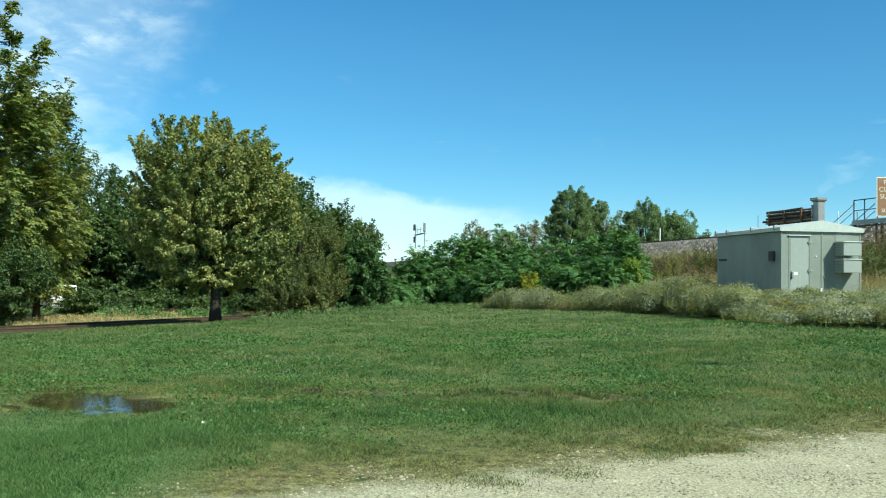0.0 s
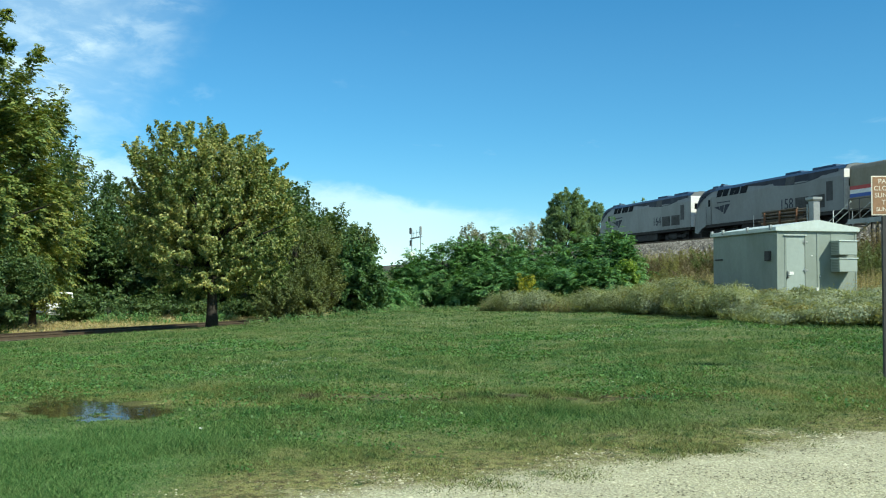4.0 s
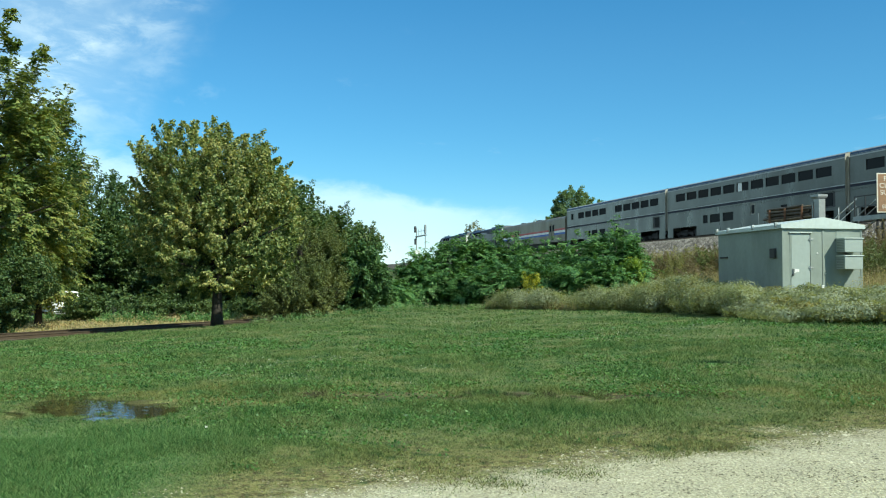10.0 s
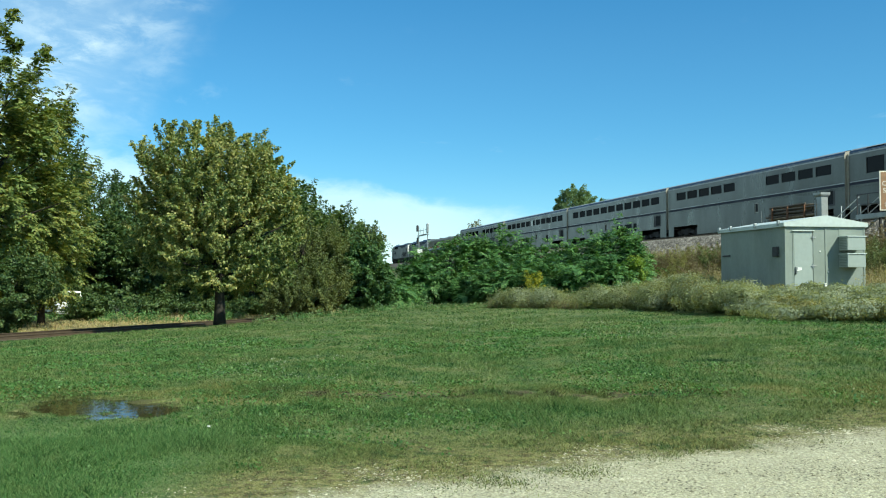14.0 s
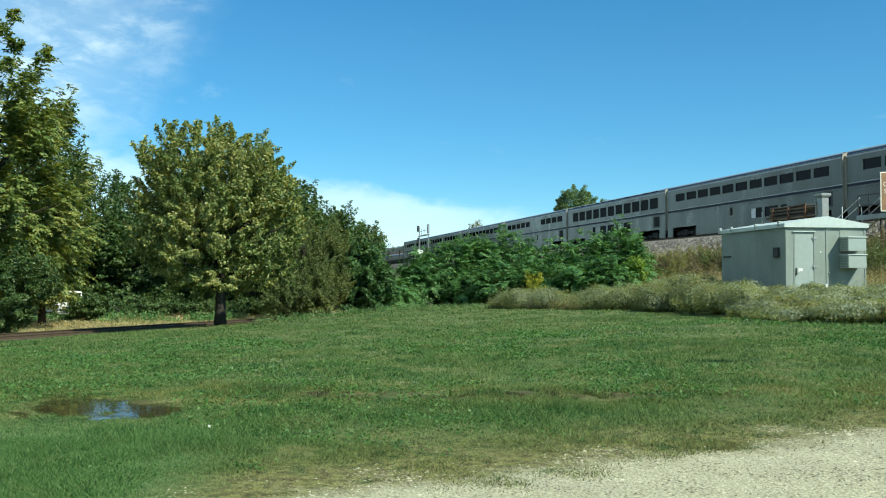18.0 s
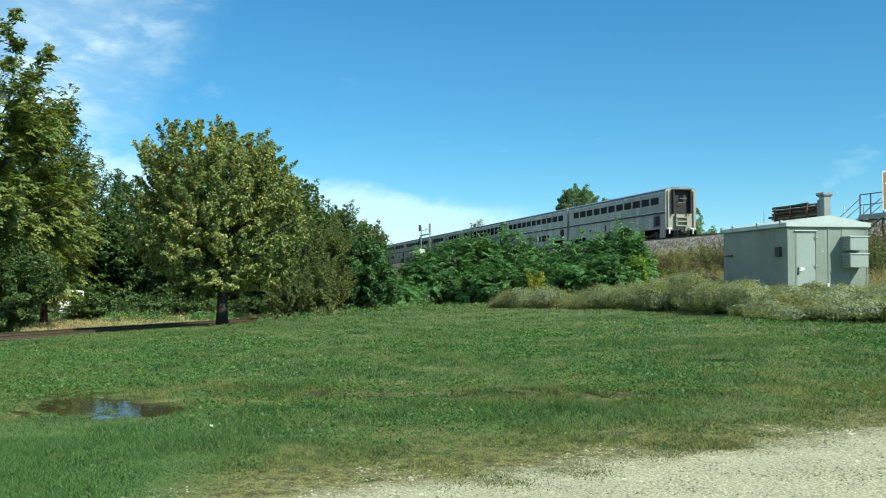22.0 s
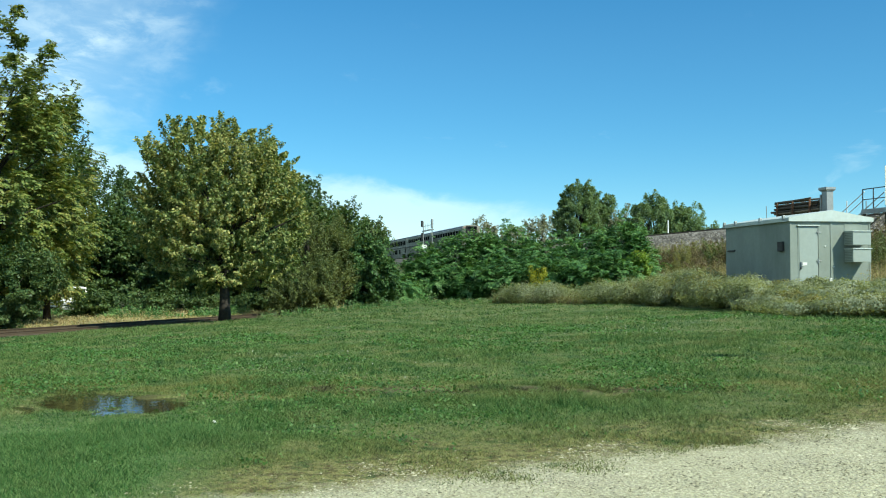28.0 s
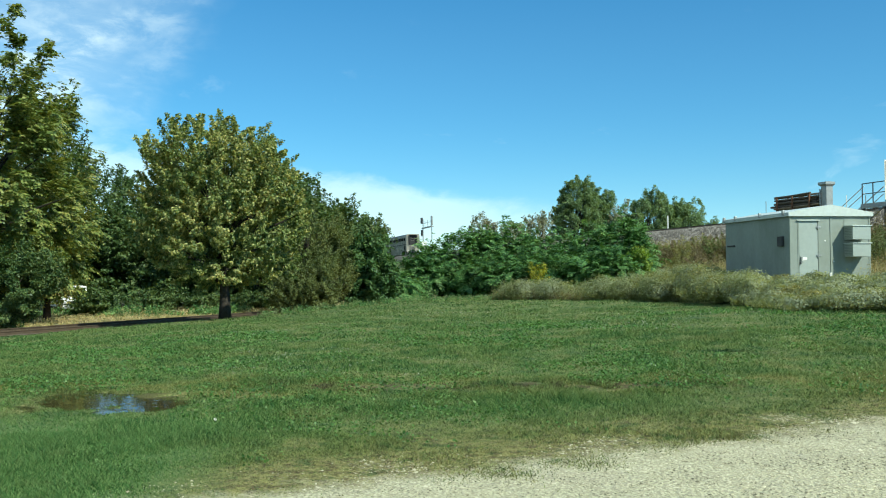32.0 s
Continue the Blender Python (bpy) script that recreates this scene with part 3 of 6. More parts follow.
def chip_mesh(name, P, size, rng, mat, flat=0.7):
    """Angular stones: bedded chips of their own shape each."""
    n = len(P)
    base = np.array([[1, 0, -0.3], [0, 1, -0.3], [-1, 0, -0.3], [0, -1, -0.3], [0, 0, 1]], dtype=float)
    tri = np.array([[0, 1, 4], [1, 2, 4], [2, 3, 4], [3, 0, 4]])
    V = base[None] * rng.uniform(0.55, 1.25, (n, 5, 1)) + rng.normal(size=(n, 5, 3)) * 0.12
    a = rng.uniform(0, 2 * math.pi, n)
    c, s = np.cos(a), np.sin(a)
    x, y = V[..., 0] * c[:, None] - V[..., 1] * s[:, None], V[..., 0] * s[:, None] + V[..., 1] * c[:, None]
    V = np.stack([x, y, V[..., 2] * flat], -1) * np.asarray(size)[:, None, None] * 0.5 + P[:, None]
    F = (tri[None] + (np.arange(n) * 5)[:, None, None]).reshape(-1, 3)
    me = bpy.data.meshes.new(name)
    me.vertices.add(n * 5)
    me.vertices.foreach_set("co", V.astype(np.float32).ravel())
    me.loops.add(len(F) * 3)
    me.loops.foreach_set("vertex_index", F.astype(np.int32).ravel())
    me.polygons.add(len(F))
    me.polygons.foreach_set("loop_start", np.arange(0, len(F) * 3, 3, dtype=np.int32))
    me.materials.append(mat)
    me.update(calc_edges=True)
    return me


# ---- the lie of the land ----
WAY = radians(13.24)                                  # the main line's way, to the left of +y
ALONG = np.array([-math.sin(WAY), math.cos(WAY)])
ACROSS = np.array([math.cos(WAY), math.sin(WAY)])     # from the camera towards the main line
LINE, RAIL_Z = 41.96, 5.22                            # the far track's middle, and the top of its rails
NEAR = LINE - 4.2                                     # the near track's middle
BRIDGE = (236.0, 262.0)                               # where the main line crosses the road, along its way
# the lawn's far edge: bearing in degrees, distance
EDGE_A = [-180, -60, -28.4, -15.4, -11.9, -8.8, -5.7, 0.6, 8.5, 14.1, 18.6, 23.0, 28.4, 40, 60, 180]
EDGE_R = [30, 30, 31.6, 34.2, 34.5, 37.2, 39.2, 45.0, 38.0, 32.6, 28.0, 24.1, 23.4, 23, 23, 30]


def smooth01(v, lo, hi):
    t = np.clip((v - lo) / (hi - lo), 0, 1)
    return t * t * (3 - 2 * t)


def wave(x, y, k, ph=0.0):
    return np.sin(x * k + 1.3 * np.sin(y * k * 0.7 + ph) + ph) * np.cos(y * k * 0.9 + 0.8 * np.sin(x * k * 0.6 - ph))


def edge_over(x, y):
    """How far a place lies beyond the lawn's edge (negative on the lawn)."""
    return np.hypot(x, y) - np.interp(np.degrees(np.arctan2(x, y)), EDGE_A, EDGE_R)


def puddle_dip(x, y):
    u = (x + 4.15) * 0.94 - (y - 9.9) * 0.34
    w = (x + 4.15) * 0.34 + (y - 9.9) * 0.94
    q = (u / 0.92) ** 2 + (w / 0.80) ** 2 + 0.55 * wave(x, y, 3.4, 1.0) + 0.55 * wave(x, y, 8.1, 2.0) + 0.3 * wave(x, y, 15.0, 0.4)
    return 0.07 * np.clip(1.35 - q, 0, 1.0)


def land(x, y):
    """The ground's height at a place of the plan."""
    x, y = np.asarray(x, float), np.asarray(y, float)
    a = np.degrees(np.arctan2(x, y))
    e = edge_over(x, y)
    front = smooth01(y, 3, 14)
    z = -0.045 * np.clip(-x - 2.5, 0, 14) * smooth01(y, 8, 22) + 0.045 * np.clip(x - 1, 0, 12) * smooth01(y, 10, 22)
    z = z + 0.035 * wave(x, y, 0.42) * front + 0.012 * wave(x, y, 1.9, 0.6)
    left = smooth01(-a, 0.0, 9.0)
    right = smooth01(a, 9.0, 19.0) * smooth01(-a, -150, -110)
    low = -0.95 + 0.06 * wave(x, y, 0.3, 2.0)
    z = z + smooth01(e, 0.1, 2.2) * ((low - z) * left - 0.35 * (1 - left) * (1 - right) + 0.5 * right * smooth01(e, 0, 6.0))
    p = x * ACROSS[0] + y * DEEP * ACROSS[1] - LINE
    q = x * ALONG[0] + y * DEEP * ALONG[1]
    near = np.interp(p, [-25, -15.0, -9.3, -6.4, 2.45, 5.75, 16.75, 24.75], [-8, 0.95, RAIL_Z - 2.05, RAIL_Z - 0.75, RAIL_Z - 0.63, RAIL_Z - 1.8, 0.6, -9])
    near = near + 0.10 * wave(x, y, 0.5, 1.0) * smooth01(p, -16, -12) * smooth01(-p, 9.5, 11)
    gap = smooth01(q, BRIDGE[0] - 5, BRIDGE[0]) * smooth01(-q, -BRIDGE[1] - 5, -BRIDGE[1])
    # made-up ground under the hut
    hu, hw = (x - 11.64) * 0.985 + (y - 27.8) * 0.174, -(x - 11.64) * 0.174 + (y - 27.8) * 0.985
    off = np.hypot(np.clip(np.abs(hu - 1.5) - 1.6, 0, 99), np.clip(np.abs(hw - 2.1) - 2.2, 0, 99))
    z = z + (0.76 - z) * (1 - smooth01(off, 0.1, 1.6))
    z = np.maximum(z, near - gap * 8)
    return z - puddle_dip(x, y)


def spaced(*runs):
    """Lines of a grid: runs of (start, end, step)."""
    out = []
    for a, b, s in runs:
        out += list(np.arange(a, b - s * 0.5, s))
    return np.array(out + [runs[-1][1]])


def build_ground():
    gx = spaced((-3000, -400, 400), (-400, -80, 40), (-80, -26, 3), (-26, -6.4, 0.5), (-6.4, -2.4, 0.07), (-2.4, 20, 0.4), (20, 80, 2), (80, 400, 40), (400, 3000, 400))
    gy = spaced((-3000, -400, 400), (-400, -60, 40), (-60, 4, 4), (4, 8.6, 0.3), (8.6, 11.6, 0.07), (11.6, 50, 0.5), (50, 130, 2.5), (130, 300, 5), (300, 600, 50), (600, 3000, 400))
    X, Y = np.meshgrid(gx, gy, indexing="ij")
    Z = land(X, Y)
    n, k = len(gx), len(gy)
    V = np.stack([X, Y * DEEP, Z], -1).reshape(-1, 3)
    i = (np.arange(n - 1)[:, None] * k + np.arange(k - 1)[None]).ravel()
    F = np.stack([i, i + k, i + k + 1, i + 1], 1)
    me = bpy.data.meshes.new("ground")
    me.vertices.add(len(V))
    me.vertices.foreach_set("co", V.astype(np.float32).ravel())
    me.loops.add(F.size)
    me.loops.foreach_set("vertex_index", F.astype(np.int32).ravel())
    me.polygons.add(len(F))
    me.polygons.foreach_set("loop_start", np.arange(0, F.size, 4, dtype=np.int32))
    me.polygons.foreach_set("use_smooth", np.ones(len(F), dtype=bool))
    me.materials.append(M["ground"])
    me.update(calc_edges=True)
    tagged(new("ground", me), "mown green lawn with worn patches running into crushed limestone gravel", "ground", kind="structure")


build_ground()


def on_land(x, y):
    return float(land(x, y))


def rooted(x, y, rz=0.0, sink=0.0):
    return pose(x, y * DEEP, on_land(x, y) - sink, 0, 0, rz)


def laid(x, y, dz=0.0):
    """Points on the ground at places of the plan."""
    return np.stack([x, y * DEEP, land(x, y) + dz], -1)


# ---- railway lines ----
def line_xy(p, q):
    return ACROSS * p + ALONG * q


def bed_sheet(centre, rows, name, mat, parent, label=""):
    """A strip along a line of (x, y, z, side_x, side_y), with a cross profile of (offset, height)."""
    s = Shape()
    rings = []
    for x, y, z, sx, sy in centre:
        rings.append([(x + sx * o, y + sy * o, z + h) for o, h in rows])
    s.loft(rings, close=False, caps=False)
    return part(name, s, mat, parent, label)


RAIL_PROFILE = [(-0.07, 0), (-0.07, 0.015), (-0.012, 0.03), (-0.012, 0.12), (-0.036, 0.135), (-0.036, 0.165), (0.036, 0.165), (0.036, 0.135), (0.012, 0.12), (0.012, 0.03), (0.07, 0.015), (0.07, 0)]


def add_ties(track, centre, step):
    """Timber ties across a line, joined, each a little out of true."""
    rng = np.random.default_rng(5)
    s = Shape()
    carry = 0.0
    for (x0, y0, z0, sx, sy), (x1, y1, z1, _, _) in zip(centre, centre[1:]):
        L = math.hypot(x1 - x0, y1 - y0)
        d = carry
        while d < L:
            f = d / L
            c = Vector((x0 + (x1 - x0) * f, y0 + (y1 - y0) * f, z0 + (z1 - z0) * f + rng.uniform(-0.012, 0.012)))
            m = Matrix.Translation(c) @ Matrix.Rotation(math.atan2(sy, sx) + rng.normal() * 0.015, 4, "Z")
            v = [m @ Vector((a * 1.3, b * 0.115, h)) for h in (-0.17, 0.0) for a, b in ((-1, -1), (1, -1), (1, 1), (-1, 1))]
            s.add(v, [(3, 2, 1, 0), (4, 5, 6, 7), (0, 1, 5, 4), (1, 2, 6, 5), (2, 3, 7, 6), (3, 0, 4, 7)])
            d += step
        carry = d - L
    tagged(part("ties", s, M["tie"], track, "weathered timber ties"), kind="stuff")


def build_main_line():
    qs = [-60, -20, 20, 40, 60, 80, 100, 130, 160, 200, BRIDGE[0], BRIDGE[1], 300, 400, 700]
    for middle, drop, lab in ((LINE, 0.0, "far railway track on a high bank of crushed rock"), (NEAR, -0.17, "near railway track along the edge of the high bank")):
        track = thing("railway_track", Matrix(), lab, "railway track", kind="structure")
        cen = [(*line_xy(middle, q), RAIL_Z - 0.165 + drop, *ACROSS) for q in qs]
        for o in (-0.7525, 0.7525):
            part("rail", Shape().loft([[(x + sx * (o + a), y + sy * (o + a), z + h) for a, h in RAIL_PROFILE] for x, y, z, sx, sy in cen]), M["rail"], track, "brown steel rail")
        add_ties(track, cen[1:9], 0.55)
    for seg in (qs[:11], qs[11:]):
        cs = [(*line_xy(LINE, q), RAIL_Z - 0.22, *ACROSS) for q in seg]
        bed_sheet(cs, [(-9.6, -2.15), (-6.9, -0.36), (-6.4, -0.22), (-2.4, -0.16), (-1.9, 0.0), (2.2, 0.0), (2.6, -0.06), (6.2, -2.0)], "ballast_bed", M["ballast"], track, "bank of crushed grey-brown rock")
    rng = np.random.default_rng(11)
    n = 34000
    q = rng.uniform(30, 112, n)
    o = -5.9 - rng.uniform(0, 1, n) * 3.8
    z = RAIL_Z - 0.22 + np.interp(o, [-9.6, -6.9, -6.4], [-2.15, -0.36, -0.22]) + rng.uniform(-0.04, 0.02, n)
    xy = (LINE + o)[:, None] * ACROSS[None] + q[:, None] * ALONG[None]
    me = chip_mesh("ballast_stones", np.column_stack([xy, z]), np.where(o > -6.9, 0.5, 1.0) * rng.uniform(0.08, 0.27, n), rng, M["rock"], 0.8)
    tagged(part("ballast_stones", me, None, track, "loose angular ballast stones"), kind="stuff")


def build_bridge():
    b = thing("railway_bridge", Matrix(), "short steel girder bridge on stained stone abutments", "bridge", kind="structure")
    ang = math.degrees(WAY)
    mid = (BRIDGE[0] + BRIDGE[1]) / 2
    L = BRIDGE[1] - BRIDGE[0]
    m = pose(*line_xy(LINE, mid), RAIL_Z, 0, 0, ang)
    for sg, gx in ((-1, -6.4), (1, 2.2)):
        s = Shape().box(gx - 0.15, gx + 0.15, -L / 2 - 1, L / 2 + 1, -1.7, -0.25)
        for k in range(9):
            y = -L / 2 + L * k / 8
            s.box(gx - 0.25, gx + 0.25, y - 0.06, y + 0.06, -1.6, -0.3)
        part("girder", s, M["rust"], b, "rust-brown plate girder", at=m)
        part("abutment", Shape().box(-8.5, 4.5, sg * (L / 2 + 1.5) - 2.0, sg * (L / 2 + 1.5) + 2.0, -8.5, -1.5, 0.1), M["concrete"], b, "stained stone abutment", at=m)
    part("deck", Shape().box(-6.5, 2.4, -L / 2 - 1, L / 2 + 1, -0.4, -0.22), M["tie"], b, at=m)


def low_line():
    """The branch track: straight past the lawn, then bending away to the left of the bank."""
    pts, x, y, a = [], -28.0, 10.6, radians(29.9)
    for k in range(60):
        pts.append((x, y, a))
        step = 2.0
        x, y = x + math.sin(a) * step, y + math.cos(a) * step
        if k > 22:
            a -= radians(2.2) if a > -WAY else 0
    out = []
    for x, y, a in pts:
        side = Vector((math.cos(a) * DEEP, -math.sin(a))).normalized()
        out.append((x, y * DEEP, -0.66, side.x, side.y))
    return out


LOW = low_line()


def build_low_line():
    track = thing("siding_track", Matrix(), "rusty branch track in a dry grass verge beyond the lawn", "railway track", kind="structure")
    for o in (-0.7525, 0.7525):
        part("rail", Shape().loft([[(x + sx * (o + a), y + sy * (o + a), z + h) for a, h in RAIL_PROFILE] for x, y, z, sx, sy in LOW]), M["rail"], track, "rusty brown rail")
    add_ties(track, LOW, 0.55)
    bed_sheet(LOW, [(-3.2, -0.35), (-1.6, -0.03), (1.6, -0.03), (3.2, -0.35)], "ballast_bed", M["cinder"], track, "low bed of dull brown rock")


build_main_line()
build_bridge()
build_low_line()

# ---- the train ----
HALF = 1.55            # half a car's width


def lettering(text, size, depth=0.004):
    """A flat mesh of the text, its middle at the origin, in the x-z plane, read from -y."""
    cu = bpy.data.curves.new("lettering", "FONT")
    cu.body, cu.size, cu.align_x, cu.align_y, cu.extrude = text, size, "CENTER", "CENTER", depth
    ob = bpy.data.objects.new("lettering", cu)
    scene.collection.objects.link(ob)
    me = bpy.data.meshes.new_from_object(ob, depsgraph=bpy.context.evaluated_depsgraph_get())
    bpy.data.objects.remove(ob)
    me.transform(pose(0, 0, 0, 90, 0, 0))
    return me


def add_truck(car, x, wheel_r=0.46, base=2.6):
    s = Shape()
    for sg in (-1, 1):
        s.box(x - base / 2 - 0.55, x + base / 2 + 0.55, sg * 1.02 - 0.09, sg * 1.02 + 0.09, 0.42, 0.66, 0.03)
        s.box(x - 0.35, x + 0.35, sg * 1.02 - 0.13, sg * 1.02 + 0.13, 0.3, 0.85, 0.04)
        for dx in (-base / 2, base / 2):
            s.box(x + dx - 0.17, x + dx + 0.17, sg * 1.05 - 0.12, sg * 1.05 + 0.12, 0.3, 0.62, 0.03)
    s.box(x - 0.3, x + 0.3, -1.0, 1.0, 0.5, 0.8, 0.03)
    truck = part("truck", s, M["under"], car, "grimy dark steel truck frame")
    for dx in (-base / 2, base / 2):
        w = Shape()
        for sg in (-1, 1):
            w.tube([(x + dx, sg * 0.68, wheel_r), (x + dx, sg * 0.80, wheel_r)], [wheel_r, wheel_r], 20)
            w.tube([(x + dx, sg * 0.64, wheel_r), (x + dx, sg * 0.68, wheel_r)], [wheel_r + 0.03, wheel_r + 0.03], 20)
        w.tube([(x + dx, -0.7, wheel_r), (x + dx, 0.7, wheel_r)], 0.09, 10)
        part("wheelset", w, M["dark"], truck)


def roof_rings(x0, x1, zt, zs, w):
    """Rings of a car roof from its shoulders at zs up to its crown at zt."""
    prof = [(-w, zs), (-w * 0.97, zs + (zt - zs) * 0.45), (-w * 0.85, zs + (zt - zs) * 0.78), (-w * 0.5, zs + (zt - zs) * 0.96), (0, zt)]
    prof = prof + [(-y, z) for y, z in reversed(prof[:-1])]
    return [[(x, y, z) for y, z in prof] for x in (x0, x1)]


def add_panes(car, name, rects, y, mat, label="", inset=0.05):
    for a, b, c, d in rects:
        for sg in (1, -1):
            s = Shape().box(a, b, min(sg * (y - inset - 0.02), sg * (y - inset)), max(sg * (y - inset - 0.02), sg * (y - inset)), c, d)
            part(name, s, mat, car, label)


def add_gangway(car, x, sg, z0, z1, w=0.62):
    """The rubber bellows round an end door; sg is the way that it faces along the car."""
    s = Shape()
    a, b = min(x, x + sg * 0.42), max(x, x + sg * 0.42)
    s.box(a, b, -w - 0.14, -w, z0, z1, 0.03).box(a, b, w, w + 0.14, z0, z1, 0.03).box(a, b, -w - 0.14, w + 0.14, z1, z1 + 0.14, 0.03)
    part("gangway", s, M["rubber"], car, "black rubber gangway bellows")
    # flat door plate, its black standing for shade deep in the doorway
    d = Shape().box(min(x, x + sg * 0.04), max(x, x + sg * 0.04), -w, w, z0, z1)
    door = part("end_door", d, M["rubber"], car, "end door blackened for the shade of its recess")
    part("pane", Shape().box(min(x + sg * 0.045, x + sg * 0.06), max(x + sg * 0.045, x + sg * 0.06), -0.22, 0.22, z0 + 1.15, z0 + 1.75), M["glass"], door)


def coach(label, high, low, doors, big_door=True, lounge=False, blind=None, low_blind=None, plated=(), last=False):
    """A two-level passenger car; x runs back from its front coupler, z up from the rails."""
    car = thing("passenger_car", Matrix(), label, "train car", "two-level cars of the train")
    f, r = -0.22, -25.62
    hz = (3.10, 4.12) if lounge else (3.42, 4.10)
    up = [(-b, -a, *hz) for a, b in high]
    dn = [(-b, -a, c, d) for a, b, c, d in low]
    dr = [(-b, -a, c, d) for a, b, c, d in doors]
    if big_door:
        dr = dr + [(-24.57, -23.12, 1.28, 2.38)]
    cuts = [(-5.6, -1.25, 0.22, 1.06), (-24.4, -20.4, 0.22, 1.06)]
    zs = 4.58
    for sg in (1, -1):
        s = Shape().panel(r, f, 0.22, zs, up + dn + dr + cuts, sg * HALF, sg * 0.06)
        part("side_wall", s, M["silver"], car, "dull silver corrugated side")
        part("stripe", Shape().box(r, f, min(sg * HALF, sg * (HALF + 0.006)), max(sg * HALF, sg * (HALF + 0.006)), 2.46, 2.63), M["navy"], car, "dark blue waist stripe")
        part("letterboard", Shape().box(r, f, min(sg * HALF, sg * (HALF + 0.006)), max(sg * HALF, sg * (HALF + 0.006)), 4.44, 4.53), M["car_roof"], car)
        part("belt_rail", Shape().box(r, f, min(sg * HALF, sg * (HALF + 0.02)), max(sg * HALF, sg * (HALF + 0.02)), 2.65, 2.70), M["car_roof"], car, "pale ridge over the stripe")
        # fine ribs of the lower side
        ribs = Shape()
        for k in range(4):
            z = 2.28 + k * 0.035
            ribs.box(r + 0.1, f - 0.1, min(sg * HALF, sg * (HALF + 0.012)), max(sg * HALF, sg * (HALF + 0.012)), z, z + 0.016)
        part("rib", ribs, M["silver"], car)
    for a, b, c, d in plated:
        for sg in (1, -1):
            part("cover_plate", Shape().box(-b, -a, min(sg * HALF, sg * (HALF + 0.012)), max(sg * HALF, sg * (HALF + 0.012)), c, d, 0.005), M["silver_dull"], car, "dull plate over a closed window")
    roof = Shape().loft(roof_rings(f, r, 4.93, zs, HALF), close=False, caps=False)
    part("roof", roof, M["car_roof"], car, "grey metal roof", True)
    for sg in (1, -1):
        e = Shape()
        prof = [(HALF + 0.008, zs - 0.04), (HALF * 0.972 + 0.008, zs + 0.15), (HALF * 0.855 + 0.006, zs + 0.252)]
        e.loft([[(x, sg * y, z) for y, z in prof] for x in (f, r)], close=False, caps=False)
        part("roof_edge", e, M["blue"], car, "dark blue roof edge")
    for k in range(5):
        x = -3.2 - k * 4.8
        part("roof_vent", Shape().box(x - 0.35, x + 0.35, -0.3, 0.3, 4.88, 4.99, 0.03), M["car_roof"], car)
    for x, sg in ((f, 1), (r, -1)):
        ends = Shape()
        w = HALF - 0.004
        prof = [(-w, 0.9), (-w, zs), (-w * 0.97, zs + 0.14), (-w * 0.85, zs + 0.24), (-w * 0.5, zs + 0.30), (0, 4.92)]
        prof = prof + [(-y, z) for y, z in reversed(prof[:-1])]
        ends.loft([[(x - sg * 0.0, y, z) for y, z in prof], [(x - sg * 0.1, y, z) for y, z in prof]])
        part("end_wall", ends, M["silver_dull"], car, "weathered tan-grey end wall")
        for ys in (-1, 1):
            post = Shape().box(min(x, x + sg * 0.16), max(x, x + sg * 0.16), ys * 1.30 - 0.07, ys * 1.30 + 0.07, 1.0, 4.6, 0.03)
            part("corner_post", post, M["silver_dull"], car)
        add_gangway(car, x, sg, 2.45, 4.62, 0.80)
        c = Shape().box(min(x, x + sg * 0.24), max(x, x + sg * 0.24), -0.12, 0.12, 0.72, 0.98, 0.03)
        part("coupler", c, M["under"], car)
        part("lamp", Shape().tube([(x, 1.2, 4.5), (x + sg * 0.05, 1.2, 4.5)], 0.07, 12), M["red"], car, "small red marker lamp")
    if last:
        # steps, hoses and grab irons on the open end
        st = Shape()
        for y in (-0.55, 0.55):
            st.box(r - 0.30, r - 0.04, y - 0.05, y + 0.05, 1.25, 2.42, 0.01)
        for z in (1.30, 1.72, 2.10):
            st.box(r - 0.34, r - 0.02, -0.60, 0.60, z - 0.05, z + 0.05, 0.01)
        part("end_step", st, M["silver_dull"], car, "pale worn step frame below the end door")
        for y in (-1.2, 1.2):
            part("grab_iron", Shape().box(r - 0.16, r - 0.02, y - 0.24, y + 0.24, 1.02, 1.12, 0.01).box(r - 0.16, r - 0.02, y - 0.05, y + 0.05, 0.55, 1.06, 0.01), M["white"], car)
        for y in (-0.75, -0.35, 0.4, 0.7):
            part("hose", Shape().tube([(r - 0.05, y, 1.15), (r - 0.28, y + 0.05, 0.75), (r - 0.2, y + 0.12, 0.42)], 0.045, 6), M["rubber"], car)
        part("door_bar", Shape().box(r - 0.34, r - 0.31, -0.45, 0.30, 3.86, 3.89).box(r - 0.34, r - 0.31, -0.3, 0.4, 3.45, 3.48), M["silver_dull"], car, "dull bars across the open end door")
    # dark box added so that no sky shows beneath the car
    part("centre_sill", Shape().box(r + 0.5, f - 0.5, -0.5, 0.5, 0.12, 1.1), M["under"], car)
    part("underframe", Shape().box(r + 4.8, f - 4.8, -1.4, 1.4, 0.16, 0.6, 0.03).box(r + 0.3, f - 0.3, -1.35, 1.35, 1.12, 1.3), M["under"], car, "dark grimy underframe")
    inner = Shape().box(r + 0.15, f - 0.15, -1.42, 1.42, 2.46, 2.6)
    part("floor", inner, M["dark"], car)
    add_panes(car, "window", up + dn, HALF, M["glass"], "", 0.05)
    if blind is not None:
        a, b = blind
        part("blind", Shape().box(-b, -a, HALF - 0.048, HALF - 0.044, hz[0], hz[1]), M["white"], car, "drawn white window blind")
    if low_blind is not None:
        a, b = low_blind
